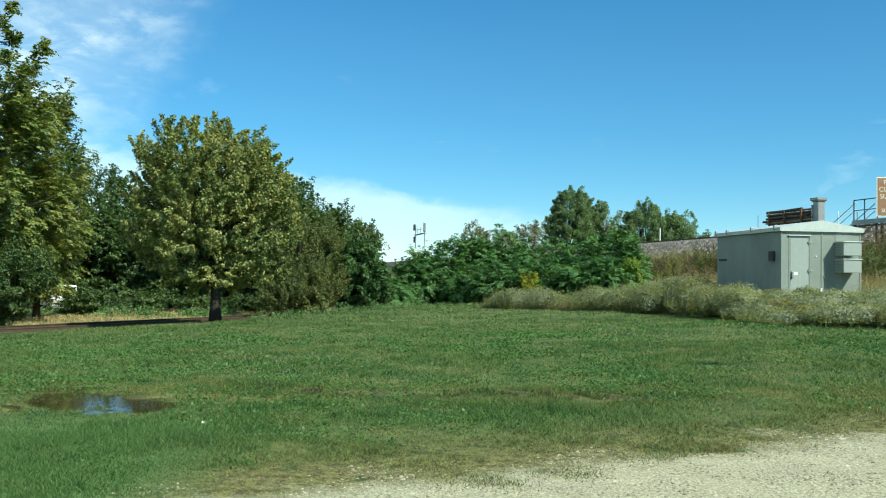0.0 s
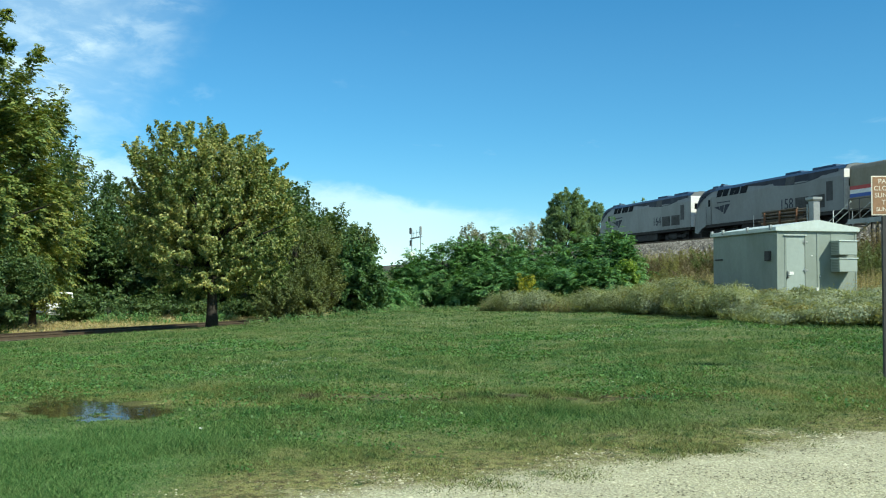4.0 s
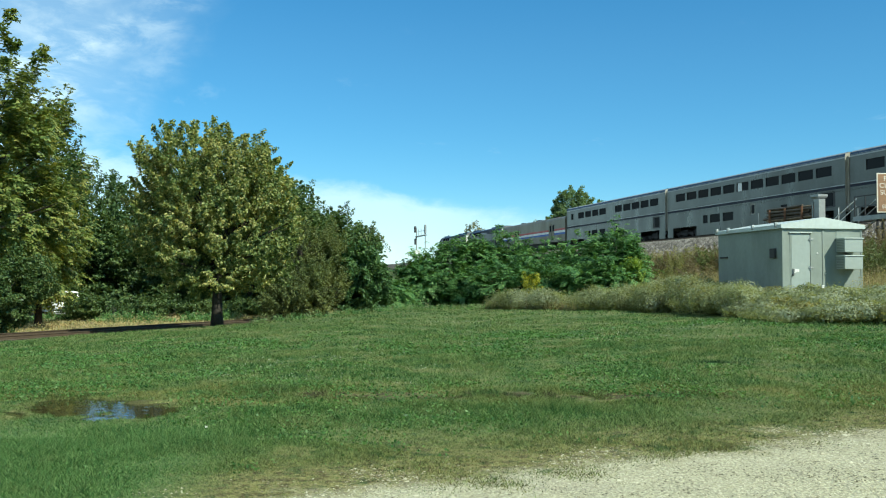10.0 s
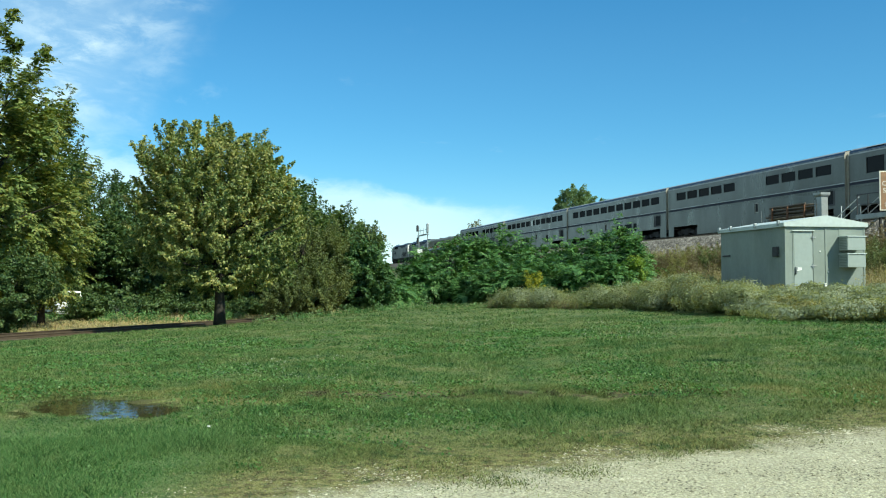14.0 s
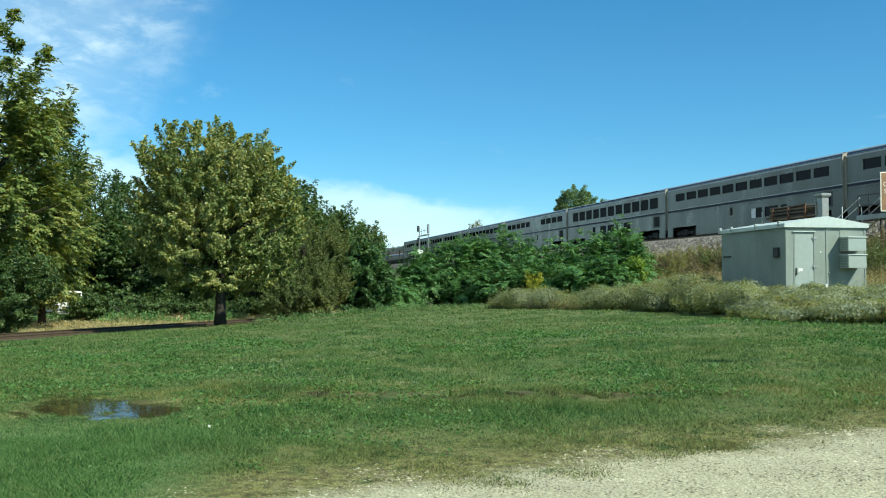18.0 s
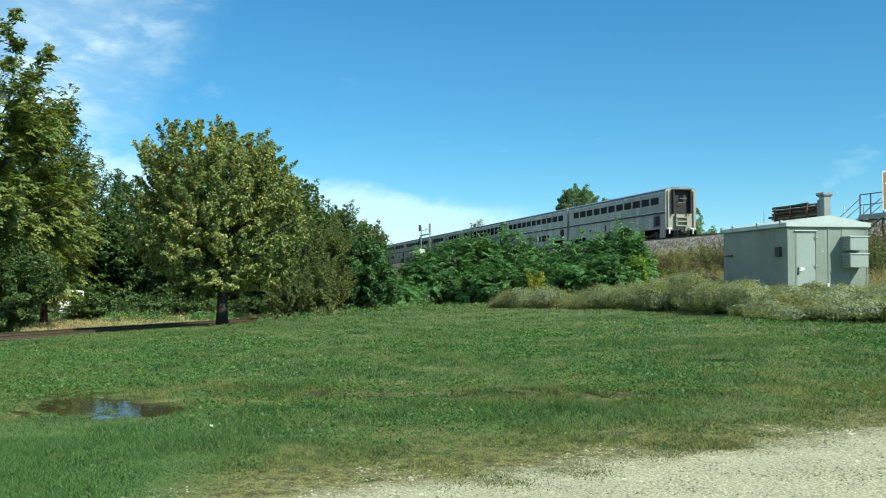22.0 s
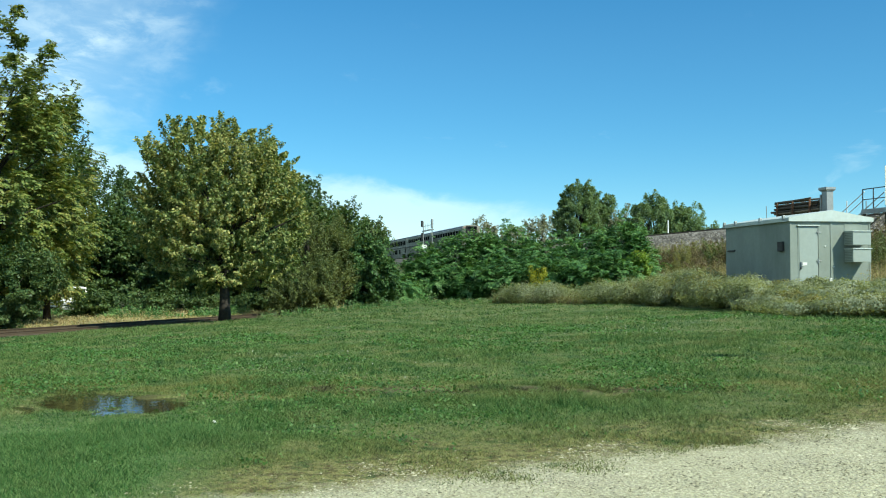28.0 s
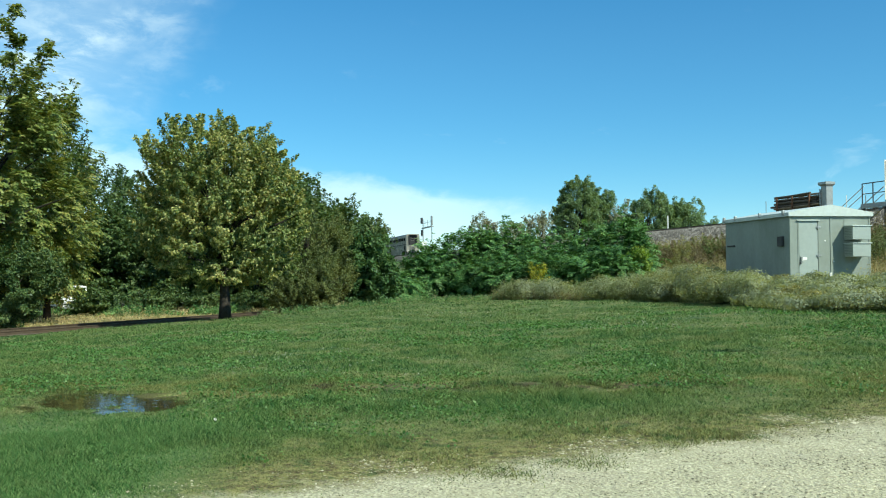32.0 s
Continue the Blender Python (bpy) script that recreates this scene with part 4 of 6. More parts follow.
        part("blind", Shape().box(-b, -a, HALF - 0.048, HALF - 0.044, 1.12, 1.88), M["white"], car, "drawn white window blind")
    for a, b, c, d in dr:
        for sg in (1, -1):
            lo, hi = min(sg * (HALF - 0.07), sg * (HALF - 0.03)), max(sg * (HALF - 0.07), sg * (HALF - 0.03))
            wide = b - a > 1.2
            door = part("door", Shape().box(a, b, lo, hi, c, d), M["dark"] if wide else M["silver_dull"], car)
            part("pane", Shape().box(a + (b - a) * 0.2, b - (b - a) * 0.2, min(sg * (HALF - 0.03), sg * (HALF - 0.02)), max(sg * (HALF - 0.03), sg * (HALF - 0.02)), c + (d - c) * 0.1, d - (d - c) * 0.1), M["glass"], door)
    if lounge:
        for a, b in high:
            for sg in (1, -1):
                g = Shape()
                prof = [(HALF * 0.992 + 0.012, zs - 0.14), (HALF * 0.972 + 0.014, zs + 0.16), (HALF * 0.85 + 0.014, zs + 0.25)]
                g.loft([[(x, sg * y, z) for y, z in prof] for x in (-a, -b)], close=False, caps=False)
                part("roof_window", g, M["glass"], car, "curved roof window")
    for x in (-2.9, -22.9):
        add_truck(car, x)
    return car


def baggage():
    car = thing("baggage_car", Matrix(), "stained stainless baggage car with red, white and blue stripes", "train car")
    f, r, zs = -0.25, -25.6, 3.72
    doors = [(-7.85, -5.75, 1.3, 3.28), (-21.85, -19.75, 1.3, 3.28)]
    for sg in (1, -1):
        part("side_wall", Shape().panel(r, f, 1.05, zs, doors, sg * HALF, sg * 0.08), M["stainless"], car, "stained tan stainless side")
        for a, b in ((f, -5.75), (-7.85, -19.75), (-21.85, r)):
            for c, d, m in ((2.39, 2.63, "red"), (2.13, 2.39, "white"), (1.90, 2.13, "royal")):
                part("stripe", Shape().box(b, a, min(sg * HALF, sg * (HALF + 0.006)), max(sg * HALF, sg * (HALF + 0.006)), c, d), M[m], car)
        for a, b, c, d in doors:
            lo, hi = min(sg * (HALF - 0.09), sg * (HALF - 0.05)), max(sg * (HALF - 0.09), sg * (HALF - 0.05))
            door = part("cargo_door", Shape().box(a, b, lo, hi, c, d), M["stainless"], car, "wide double cargo door")
            for k in (0.05, 0.55):
                x = a + (b - a) * k + 0.12
                part("pane", Shape().box(x, x + 0.56, min(sg * (HALF - 0.05), sg * (HALF - 0.042)), max(sg * (HALF - 0.05), sg * (HALF - 0.042)), 2.38, 3.14), M["glass"], door)
                part("rib", Shape().box(x - 0.1, x - 0.04, min(sg * (HALF - 0.05), sg * (HALF - 0.02)), max(sg * (HALF - 0.05), sg * (HALF - 0.02)), c, d), M["dark"], door)
        ribs = Shape()
        for k in range(6):
            z = 1.12 + k * 0.1
            ribs.box(r, f, min(sg * HALF, sg * (HALF + 0.01)), max(sg * HALF, sg * (HALF + 0.01)), z, z + 0.03)
        part("rib", ribs, M["stainless"], car)
        part("skirt", Shape().box(r + 5, f - 5, min(sg * 1.4, sg * 1.44), max(sg * 1.4, sg * 1.44), 0.55, 1.05), M["under"], car)
    part("roof", Shape().loft(roof_rings(f, r, 4.10, zs, HALF), close=False, caps=False), M["stainless"], car, "", True)
    for x in (-6.0, -12.7, -19.1):
        part("roof_vent", Shape().box(x - 0.55, x + 0.55, -0.45, 0.45, 4.02, 4.30, 0.04), M["under"], car, "dark roof hatch")
    for x, sg in ((f, 1), (r, -1)):
        w = HALF - 0.004
        prof = [(-w, 1.05), (-w, zs), (-w * 0.97, zs + 0.16), (-w * 0.85, zs + 0.29), (-w * 0.5, zs + 0.36), (0, 4.09)]
        prof = prof + [(-y, z) for y, z in reversed(prof[:-1])]
        part("end_wall", Shape().loft([[(x, y, z) for y, z in prof], [(x - sg * 0.1, y, z) for y, z in prof]]), M["stainless"], car)
        add_gangway(car, x, sg, 1.35, 3.5)
        part("coupler", Shape().box(min(x, x + sg * 0.24), max(x, x + sg * 0.24), -0.12, 0.12, 0.72, 0.98, 0.03), M["under"], car)
    # added dark filling that closes the bright slit under the floor
    part("centre_sill", Shape().box(r + 0.5, f - 0.5, -0.5, 0.5, 0.12, 1.0), M["under"], car)
    part("underframe", Shape().box(r + 0.3, f - 0.3, -1.35, 1.35, 0.95, 1.06).box(-17.5, -8, -1.3, 1.3, 0.4, 0.95, 0.04), M["under"], car)
    for x in (-3.1, -22.7):
        add_truck(car, x)
    return car


def locomotive(number, label):
    loco = thing("locomotive", Matrix(), label, "locomotive", "locomotives of the train")
    rear = -20.2

    def ring(x, w, zt, zb):
        k = [(-w, zb), (-w, zt - 0.85), (-w * 0.94, zt - 0.42), (-w * 0.78, zt - 0.13), (-w * 0.4, zt)]
        k = k + [(-y, z) for y, z in reversed(k)]
        return [(x, y, z) for y, z in k]

    secs = [(-0.04, 1.22, 2.35, 0.75), (-0.14, 1.40, 2.72, 0.62), (-0.56, 1.46, 3.40, 0.55), (-0.95, 1.49, 3.92, 0.55), (-1.5, 1.51, 4.20, 0.9), (-2.4, 1.52, 4.31, 1.2), (rear, 1.52, 4.31, 1.2)]
    part("body", Shape().loft([ring(*s) for s in secs]), M["loco"], loco, "silver-grey painted loco body")
    part("pilot", Shape().loft([[(-0.02, -0.9, 0.2), (-0.02, 0.9, 0.2), (-0.1, 1.1, 0.75), (-0.1, -1.1, 0.75)], [(-1.2, -1.35, 0.25), (-1.2, 1.35, 0.25), (-1.2, 1.4, 1.0), (-1.2, -1.4, 1.0)]]), M["under"], loco, "dark front pilot")

    def cap(x, w, zt, drop, o=0.012):
        k = [(-w * 0.94 - o, zt - 0.42 + 0.42 * (0.42 - drop)), (-w * 0.78 - o, zt - 0.13 + o), (-w * 0.4, zt + o)]
        k = k + [(-y, z) for y, z in reversed(k)]
        return [(x, y, z) for y, z in k]

    part("roof_paint", Shape().loft([cap(x, w, zt, 0.30) for x, w, zt, zb in secs[3:]], close=False, caps=False), M["blue"], loco, "dark blue roof paint")
    for sg in (1, -1):
        # dark mask round the windscreen, tapering back along the roof
        mask = []
        for x, zlow in ((-0.50, 2.55), (-0.95, 2.78), (-1.5, 3.15), (-2.4, 3.58), (-3.5, 3.92)):
            w, zt = (np.interp(-x, [-q[0] for q in secs], [q[m] for q in secs]) for m in (1, 2))
            zs = np.linspace(zlow, zt - 0.10, 6)
            ys = np.interp(zs, [zt - 0.85, zt - 0.42, zt - 0.13, zt], [w, w * 0.94, w * 0.78, w * 0.4])
            mask.append([(x + 0.02, sg * (y + 0.03), z + 0.03) for y, z in zip(ys, zs)])
        part("nose_paint", Shape().loft(mask, close=False, caps=False), M["navy"], loco, "dark blue nose marking")
        for a, b in ((3.97, 4.74), (4.87, 5.68), (5.98, 6.62), (6.68, 7.33), (7.52, 8.48)):
            y0, y1, z0, z1, rake = 1.522, 1.452, 3.37, 3.94, 0.16
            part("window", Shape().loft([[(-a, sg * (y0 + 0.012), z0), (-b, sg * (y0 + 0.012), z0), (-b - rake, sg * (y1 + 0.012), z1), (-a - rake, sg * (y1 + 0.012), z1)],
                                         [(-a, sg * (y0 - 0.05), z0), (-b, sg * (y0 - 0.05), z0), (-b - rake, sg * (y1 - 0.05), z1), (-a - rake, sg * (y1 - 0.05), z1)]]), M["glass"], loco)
        part("step_well", Shape().box(-2.22, -1.45, min(sg * 1.46, sg * 1.505), max(sg * 1.46, sg * 1.505), 1.60, 2.14, 0.01), M["dark"], loco, "dark step well")
        part("cab_window", Shape().box(-2.25, -1.6, min(sg * 1.47, sg * 1.512), max(sg * 1.47, sg * 1.512), 3.22, 3.62, 0.01), M["glass"], loco)
        door = part("cab_door", Shape().box(-3.15, -2.5, min(sg * 1.5, sg * 1.535), max(sg * 1.5, sg * 1.535), 1.3, 3.42, 0.012), M["loco"], loco)
        part("pane", Shape().box(-3.0, -2.65, min(sg * 1.535, sg * 1.545), max(sg * 1.535, sg * 1.545), 2.7, 3.25), M["glass"], door)
        rails = Shape().tube([(-2.42, sg * 1.6, 1.0), (-2.42, sg * 1.6, 2.7)], 0.018, 6).tube([(-3.22, sg * 1.6, 1.0), (-3.22, sg * 1.6, 2.7)], 0.018, 6)
        part("grab_rail", rails, M["dark"], loco)
        # winged mark of three sweeping bars
        mark = Shape()
        for k in range(3):
            pts = [(-3.6 - 0.86 * k, 2.56 + 0.06 * k), (-4.32 - 0.88 * k, 2.60 + 0.05 * k), (-4.72 - 0.28 * k, 2.22 - 0.14 * k), (-4.42 - 0.32 * k, 2.30 - 0.17 * k)]
            mark.loft([[(x, sg * 1.524, z) for x, z in pts], [(x, sg * 1.532, z) for x, z in pts]])
        part("emblem", mark, M["navy"], loco, "dark blue three-bar emblem")
        part("wordmark", Shape().box(-6.1, -4.1, min(sg * 1.522, sg * 1.53), max(sg * 1.522, sg * 1.53), 2.86, 2.95), M["navy"], loco, "plain dark lettering bar")
        num = part("road_number", lettering(number, 1.12), M["navy"], loco, "large dark road number")
        num.data.materials.append(M["navy"])
        num.matrix_basis = pose(-13.78, sg * 1.53, 2.0, 0, 0, 180 if sg > 0 else 0)
        for x0 in (-16.4, -18.2):
            grille = part("grille", Shape().box(x0, x0 + 1.55, min(sg * 1.50, sg * 1.53), max(sg * 1.50, sg * 1.53), 1.5, 2.4, 0.01), M["dark"], loco, "dark radiator grille")
            for k in range(7):
                z = 1.57 + k * 0.1
                part("slat", Shape().box(x0 + 0.05, x0 + 1.5, min(sg * 1.53, sg * 1.545), max(sg * 1.53, sg * 1.545), z, z + 0.03), M["under"], grille)
        part("vent", Shape().loft([[(-13.65, sg * 1.535, 3.42), (-14.75, sg * 1.535, 3.42), (-14.75, sg * 1.46, 4.0), (-13.65, sg * 1.46, 4.0)], [(-13.65, sg * 1.4, 3.42), (-14.75, sg * 1.4, 3.42), (-14.75, sg * 1.36, 4.0), (-13.65, sg * 1.36, 4.0)]]), M["dark"], loco)
        # sweep of darker paint along the upper side
        sw = Shape()
        top = [(x, 3.86 - 0.5 * smooth01(-x, 8, 15) + 0.42 * smooth01(-x, 15.5, 19.5)) for x in np.linspace(-8.2, -19.6, 14)]
        for (xa, za), (xb, zb) in zip(top, top[1:]):
            sw.add([(xa, sg * (1.527 if za < 3.57 else 1.475), za), (xb, sg * (1.527 if zb < 3.57 else 1.475), zb), (xb, sg * 1.447, 4.0), (xa, sg * 1.447, 4.0)], [(0, 1, 2, 3)])
        part("side_paint", sw, M["navy"], loco, "grey-blue sweep along the upper side")
        part("side_door", Shape().box(-19.05, -18.38, min(sg * 1.5, sg * 1.535), max(sg * 1.5, sg * 1.535), 1.9, 3.22, 0.012), M["dark"], loco)
        part("sill", Shape().box(rear + 0.2, -1.6, min(sg * 1.30, sg * 1.46), max(sg * 1.30, sg * 1.46), 0.95, 1.2, 0.03), M["under"], loco)
    for x, w in ((-2.6, 0.8), (-3.6, 0.6), (-13.6, 1.9), (-17.2, 2.6)):
        part("roof_hatch", Shape().box(x - w / 2, x + w / 2, -0.85, 0.85, 4.26, 4.44, 0.05), M["blue"], loco)
    part("horn", Shape().tube([(-3.0, 0.2, 4.55), (-2.6, 0.2, 4.58)], [0.05, 0.1], 8).tube([(-3.0, -0.1, 4.52), (-2.65, -0.1, 4.54)], [0.05, 0.09], 8), M["dark"], loco)
    part("windscreen", Shape().loft([[(-0.24, -0.8, 2.98), (-0.24, 0.8, 2.98), (-0.80, 0.8, 3.80), (-0.80, -0.8, 3.80)], [(-0.30, -0.8, 2.95), (-0.30, 0.8, 2.95), (-0.86, 0.8, 3.78), (-0.86, -0.8, 3.78)]]), M["glass"], loco)
    for y in (-0.9, 0.9):
        part("rear_window", Shape().box(rear - 0.015, rear + 0.02, y - 0.24, y + 0.24, 2.75, 3.25), M["glass"], loco)
    # sunlight on the rear end, put on as a white plate
    part("rear_wall", Shape().box(rear - 0.01, rear + 0.01, -1.48, 1.48, 1.2, 3.9), M["white"], loco, "rear wall whitened for the sun that falls on it")
    add_gangway(loco, rear, -1, 1.35, 3.35, 0.45)
    part("fuel_tank", Shape().box(-13.4, -7.4, -1.3, 1.3, 0.3, 1.2, 0.12), M["under"], loco, "dark fuel tank")
    # the frame's narrow lower box is added to darken the gap above the rails
    part("frame", Shape().box(rear + 0.1, -1.3, -1.25, 1.25, 0.95, 1.2).box(rear + 0.3, -1.5, -0.5, 0.5, 0.12, 1.0), M["under"], loco)
    for x in (-4.2, -16.6):
        add_truck(loco, x, 0.5, 2.9)
    return loco


EVEN = [(1.82 + 2.066 * k, 1.82 + 2.066 * k + 1.73) for k in range(11)]
TRAIN = []


def build_train():
    at = 0.8
    for n, lab in (("164", "silver and dark blue leading diesel locomotive numbered 164"), ("158", "silver and dark blue second diesel locomotive numbered 158")):
        TRAIN.append((locomotive(n, lab), at))
        at += 20.6
    TRAIN.append((baggage(), at))
    at += 25.9
    lo_a = [(6.74, 7.50, 1.20, 1.89), (7.90, 9.53, 1.20, 1.89), (9.99, 11.62, 1.20, 1.89)]
    lo_b = [(14.32, 15.95, 1.13, 1.88), (16.30, 18.05, 1.13, 1.88), (18.43, 19.2, 1.13, 1.88)]
    specs = [
        dict(label="silver two-level dormitory car with a short upper window row", high=[(1.64, 2.40)] + EVEN[1:5] + EVEN[6:], low=lo_a, doors=[(14.28, 14.86, 1.40, 2.27)]),
        dict(label="silver two-level sleeping car with a white blind drawn", high=EVEN, low=lo_a + [(18.22, 19.04, 1.22, 1.9)], doors=[(14.1, 14.8, 1.45, 2.28)], blind=(12.25, 12.86)),
        dict(label="silver two-level sleeping car with eleven even windows", high=EVEN, low=[(6.92, 7.70, 1.17, 1.87)] + lo_b, doors=[(11.2, 11.72, 1.45, 2.27)]),
        dict(label="silver two-level dining car with a gap between windows", high=EVEN[:5] + EVEN[7:], low=[], doors=[(14.68, 15.2, 1.42, 2.22)]),
        dict(label="silver two-level lounge car with tall windows and roof glass", high=[(1.9 + 2.052 * k, 1.9 + 2.052 * k + 1.70) for k in range(11)], low=[(7.94, 8.74, 1.15, 2.17), (10.12, 11.68, 1.16, 2.17), (12.08, 13.75, 1.16, 2.17), (16.23, 17.91, 1.17, 2.17)], doors=[(14.35, 14.86, 1.4, 2.22)], lounge=True),
        dict(label="silver two-level coach with a half-drawn lower blind", high=EVEN, low=lo_b, doors=[(11.1, 11.75, 1.45, 2.26)], low_blind=(14.34, 14.97)),
        dict(label="silver two-level coach at the train's end with an open end door", high=EVEN, low=[], doors=[(11.08, 11.60, 1.38, 2.18)], plated=[(14.16, 16.0, 1.08, 1.88), (18.36, 19.0, 1.1, 1.86)], last=True),
    ]
    for sp in specs:
        TRAIN.append((coach(**sp), at))
        at += 25.9


build_train()


# ---- the hut and the trackside gear ----
def build_hut():
    """Sheet-steel equipment hut; x along its gable front, y back along its side, from the near front corner."""
    W, D, H = 2.93, 4.91, 2.34
    hut = thing("equipment_hut", pose(11.64, 27.8 * DEEP, 1.04, 0, 0, 8.8), "grey-green sheet-steel equipment hut with a locked door among weeds", "hut")
    part("floor_slab", Shape().box(-0.1, W + 0.1, -0.1, D + 0.1, -0.35, 0.02, 0.02), M["concrete"], hut)
    door = (0.32, 1.02, 0.10, 2.13)
    front = Shape().panel(0, W, 0, H, [door], 0, -0.05)
    part("front_wall", front, M["hut"], hut, "sunlit grey-green steel front")
    part("back_wall", Shape().box(0.01, W - 0.01, D - 0.05, D, 0, H), M["hut"], hut)
    for x in (0, W - 0.05):
        part("side_wall", Shape().box(x, x + 0.05, 0.004, D - 0.002, 0.0, H), M["hut"], hut, "stained grey-green steel side")
    for x in (1.49,):
        part("seam", Shape().box(x - 0.03, x + 0.03, -0.02, 0.0, 0.02, H - 0.02, 0.004), M["hut"], hut)
    for x in (-0.015, W - 0.045):
        part("corner_trim", Shape().box(x, x + 0.06, -0.018, 0.03, 0.0, H, 0.005), M["hut"], hut)
    # low gable roof with a deep fascia
    o = 0.09
    zs, za = H - 0.05, H + 0.34
    rings = []
    for y in (-o, D + o):
        rings.append([(-o, y, zs), (W + o, y, zs), (W + o, y, zs + 0.13), (W / 2, y, za), (-o, y, zs + 0.13)])
    part("roof", Shape().loft(rings), M["hut_roof"], hut, "pale low-pitched steel roof")
    for y in (0.28, 1.95, 3.9, 4.85):
        part("roof_bracket", Shape().box(-0.13, -0.04, y - 0.05, y + 0.05, zs + 0.05, zs + 0.22, 0.01), M["steel"], hut)
    leaf = part("door", Shape().box(door[0] + 0.012, door[1] - 0.012, 0.0, 0.045, door[2] + 0.01, door[3] - 0.012, 0.006), M["door"], hut, "pale green steel door")
    part("handle", Shape().tube([(0.37, -0.07, 0.78), (0.49, -0.07, 0.79)], 0.018, 8).box(0.36, 0.42, -0.07, 0.0, 0.70, 0.92, 0.01), M["steel"], leaf, "bright steel handle")
    part("padlock", Shape().box(0.335, 0.375, -0.05, -0.02, 0.66, 0.73, 0.008), M["dark"], leaf)
    # glint beside the handle, painted as a small white plate
    part("notice", Shape().box(0.44, 0.60, -0.006, 0.0, 0.80, 0.90), M["white"], leaf, "small white plate for a glint by the handle")
    for z in (0.95, 1.92):
        part("hinge", Shape().box(0.95, 1.12, -0.03, 0.0, z - 0.025, z + 0.025, 0.006).tube([(1.01, -0.025, z - 0.07), (1.01, -0.025, z + 0.07)], 0.02, 8), M["steel"], leaf)
    part("drip_cap", Shape().box(door[0] - 0.08, door[1] + 0.04, -0.06, 0.0, door[3] + 0.0, door[3] + 0.035, 0.006), M["hut_roof"], hut)
    fr = Shape()
    fr.box(door[0] - 0.05, door[0], -0.012, 0.03, door[2], door[3], 0.003).box(door[1], door[1] + 0.05, -0.012, 0.03, door[2], door[3], 0.003)
    part("door_frame", fr, M["hut"], hut)
    # two cooling units on the front
    for z0, z1 in ((1.48, 1.93), (0.90, 1.34)):
        unitp = part("cooling_unit", Shape().box(1.98, 2.64, -0.52, 0.0, z0, z1, 0.012), M["door"], hut, "boxy pale cooling unit")
        part("cap", Shape().box(1.95, 2.67, -0.55, -0.002, z1 + 0.0, z1 + 0.03, 0.006), M["hut_roof"], unitp)
        g = Shape()
        for k in range(7):
            z = z0 + 0.06 + k * (z1 - z0 - 0.12) / 6
            g.box(1.967, 1.98, -0.46, -0.06, z - 0.012, z + 0.012)
        part("louvre", g, M["hut"], unitp)
    part("vent_panel", Shape().box(1.98, 2.62, -0.012, 0.0, 1.97, 2.22, 0.004), M["hut"], hut)
    part("conduit_box", Shape().box(1.40, 1.48, -0.07, 0.0, 0.18, 0.36, 0.008), M["white"], hut, "small white conduit box")
    for z in (0.75, 1.45):
        part("bolt", Shape().tube([(1.27 if z > 1 else 1.57, -0.02, z), (1.27 if z > 1 else 1.57, 0.0, z)], 0.025, 8), M["white"], hut)
    # exhaust hood and a latch on the shaded side
    part("side_vent", Shape().box(-0.10, 0.0, 0.40, 0.72, 1.28, 1.62, 0.02), M["dark"], hut, "dark round-cornered side vent")
    part("side_handle", Shape().box(-0.05, 0.0, 4.1, 4.7, 1.36, 1.42, 0.01), M["dark"], hut)
    return hut


def frame_pose(q, across, z, size=1.0, long=1.0):
    """A pose by the main line: x back along it towards the camera's end, y across it, away from the camera."""
    p = line_xy(across, q)
    return pose(p[0], p[1], z, 0, 0, math.degrees(WAY) - 90) @ Matrix.Diagonal((long, size, size, 1))


def build_rack():
    g = frame_pose(51.27, LINE - 9.47, RAIL_Z - 1.28, 0.78, 0.862)
    rack = thing("pole_rack", g, "rusty steel rack stacked with weathered brown poles", "rack")
    rng = np.random.default_rng(4)
    for x in (0.9, 2.7, 4.6):
        for y in (-0.54, 0.40):
            part("post", Shape().box(x - 0.07, x + 0.07, y - 0.05, y + 0.05, -0.5, 2.3, 0.01), M["rust"], rack)
        part("crossbeam", Shape().box(x - 0.06, x + 0.06, -0.60, 0.45, 1.24, 1.36, 0.01), M["rust"], rack)
    k = 0
    for row, n in ((0, 4), (1, 3), (2, 4), (3, 3), (4, 2)):
        for i in range(n):
            y = -0.33 + i * 0.2 + (0.05 if row % 2 else 0)
            z = 1.46 + row * 0.215 + rng.uniform(-0.05, 0.05)
            a, b = rng.uniform(-0.5, 1.0), rng.uniform(4.3, 6.0)
            r = rng.uniform(0.8, 1.1)
            part("pole", Shape().tube([(a, y, z), ((a + b) / 2, y + rng.uniform(-0.03, 0.03), z + rng.uniform(-0.03, 0.03)), (b, y, z + rng.uniform(-0.09, 0.09))], [0.09 * r, 0.1 * r, 0.085 * r], 10), M["pole_wood" if (k % 3) else "log"], rack)
            k += 1
    part("marker_rod", Shape().tube([(-0.5, -0.5, -0.5), (-0.5, -0.5, 2.2)], 0.025, 6), M["steel"], rack)


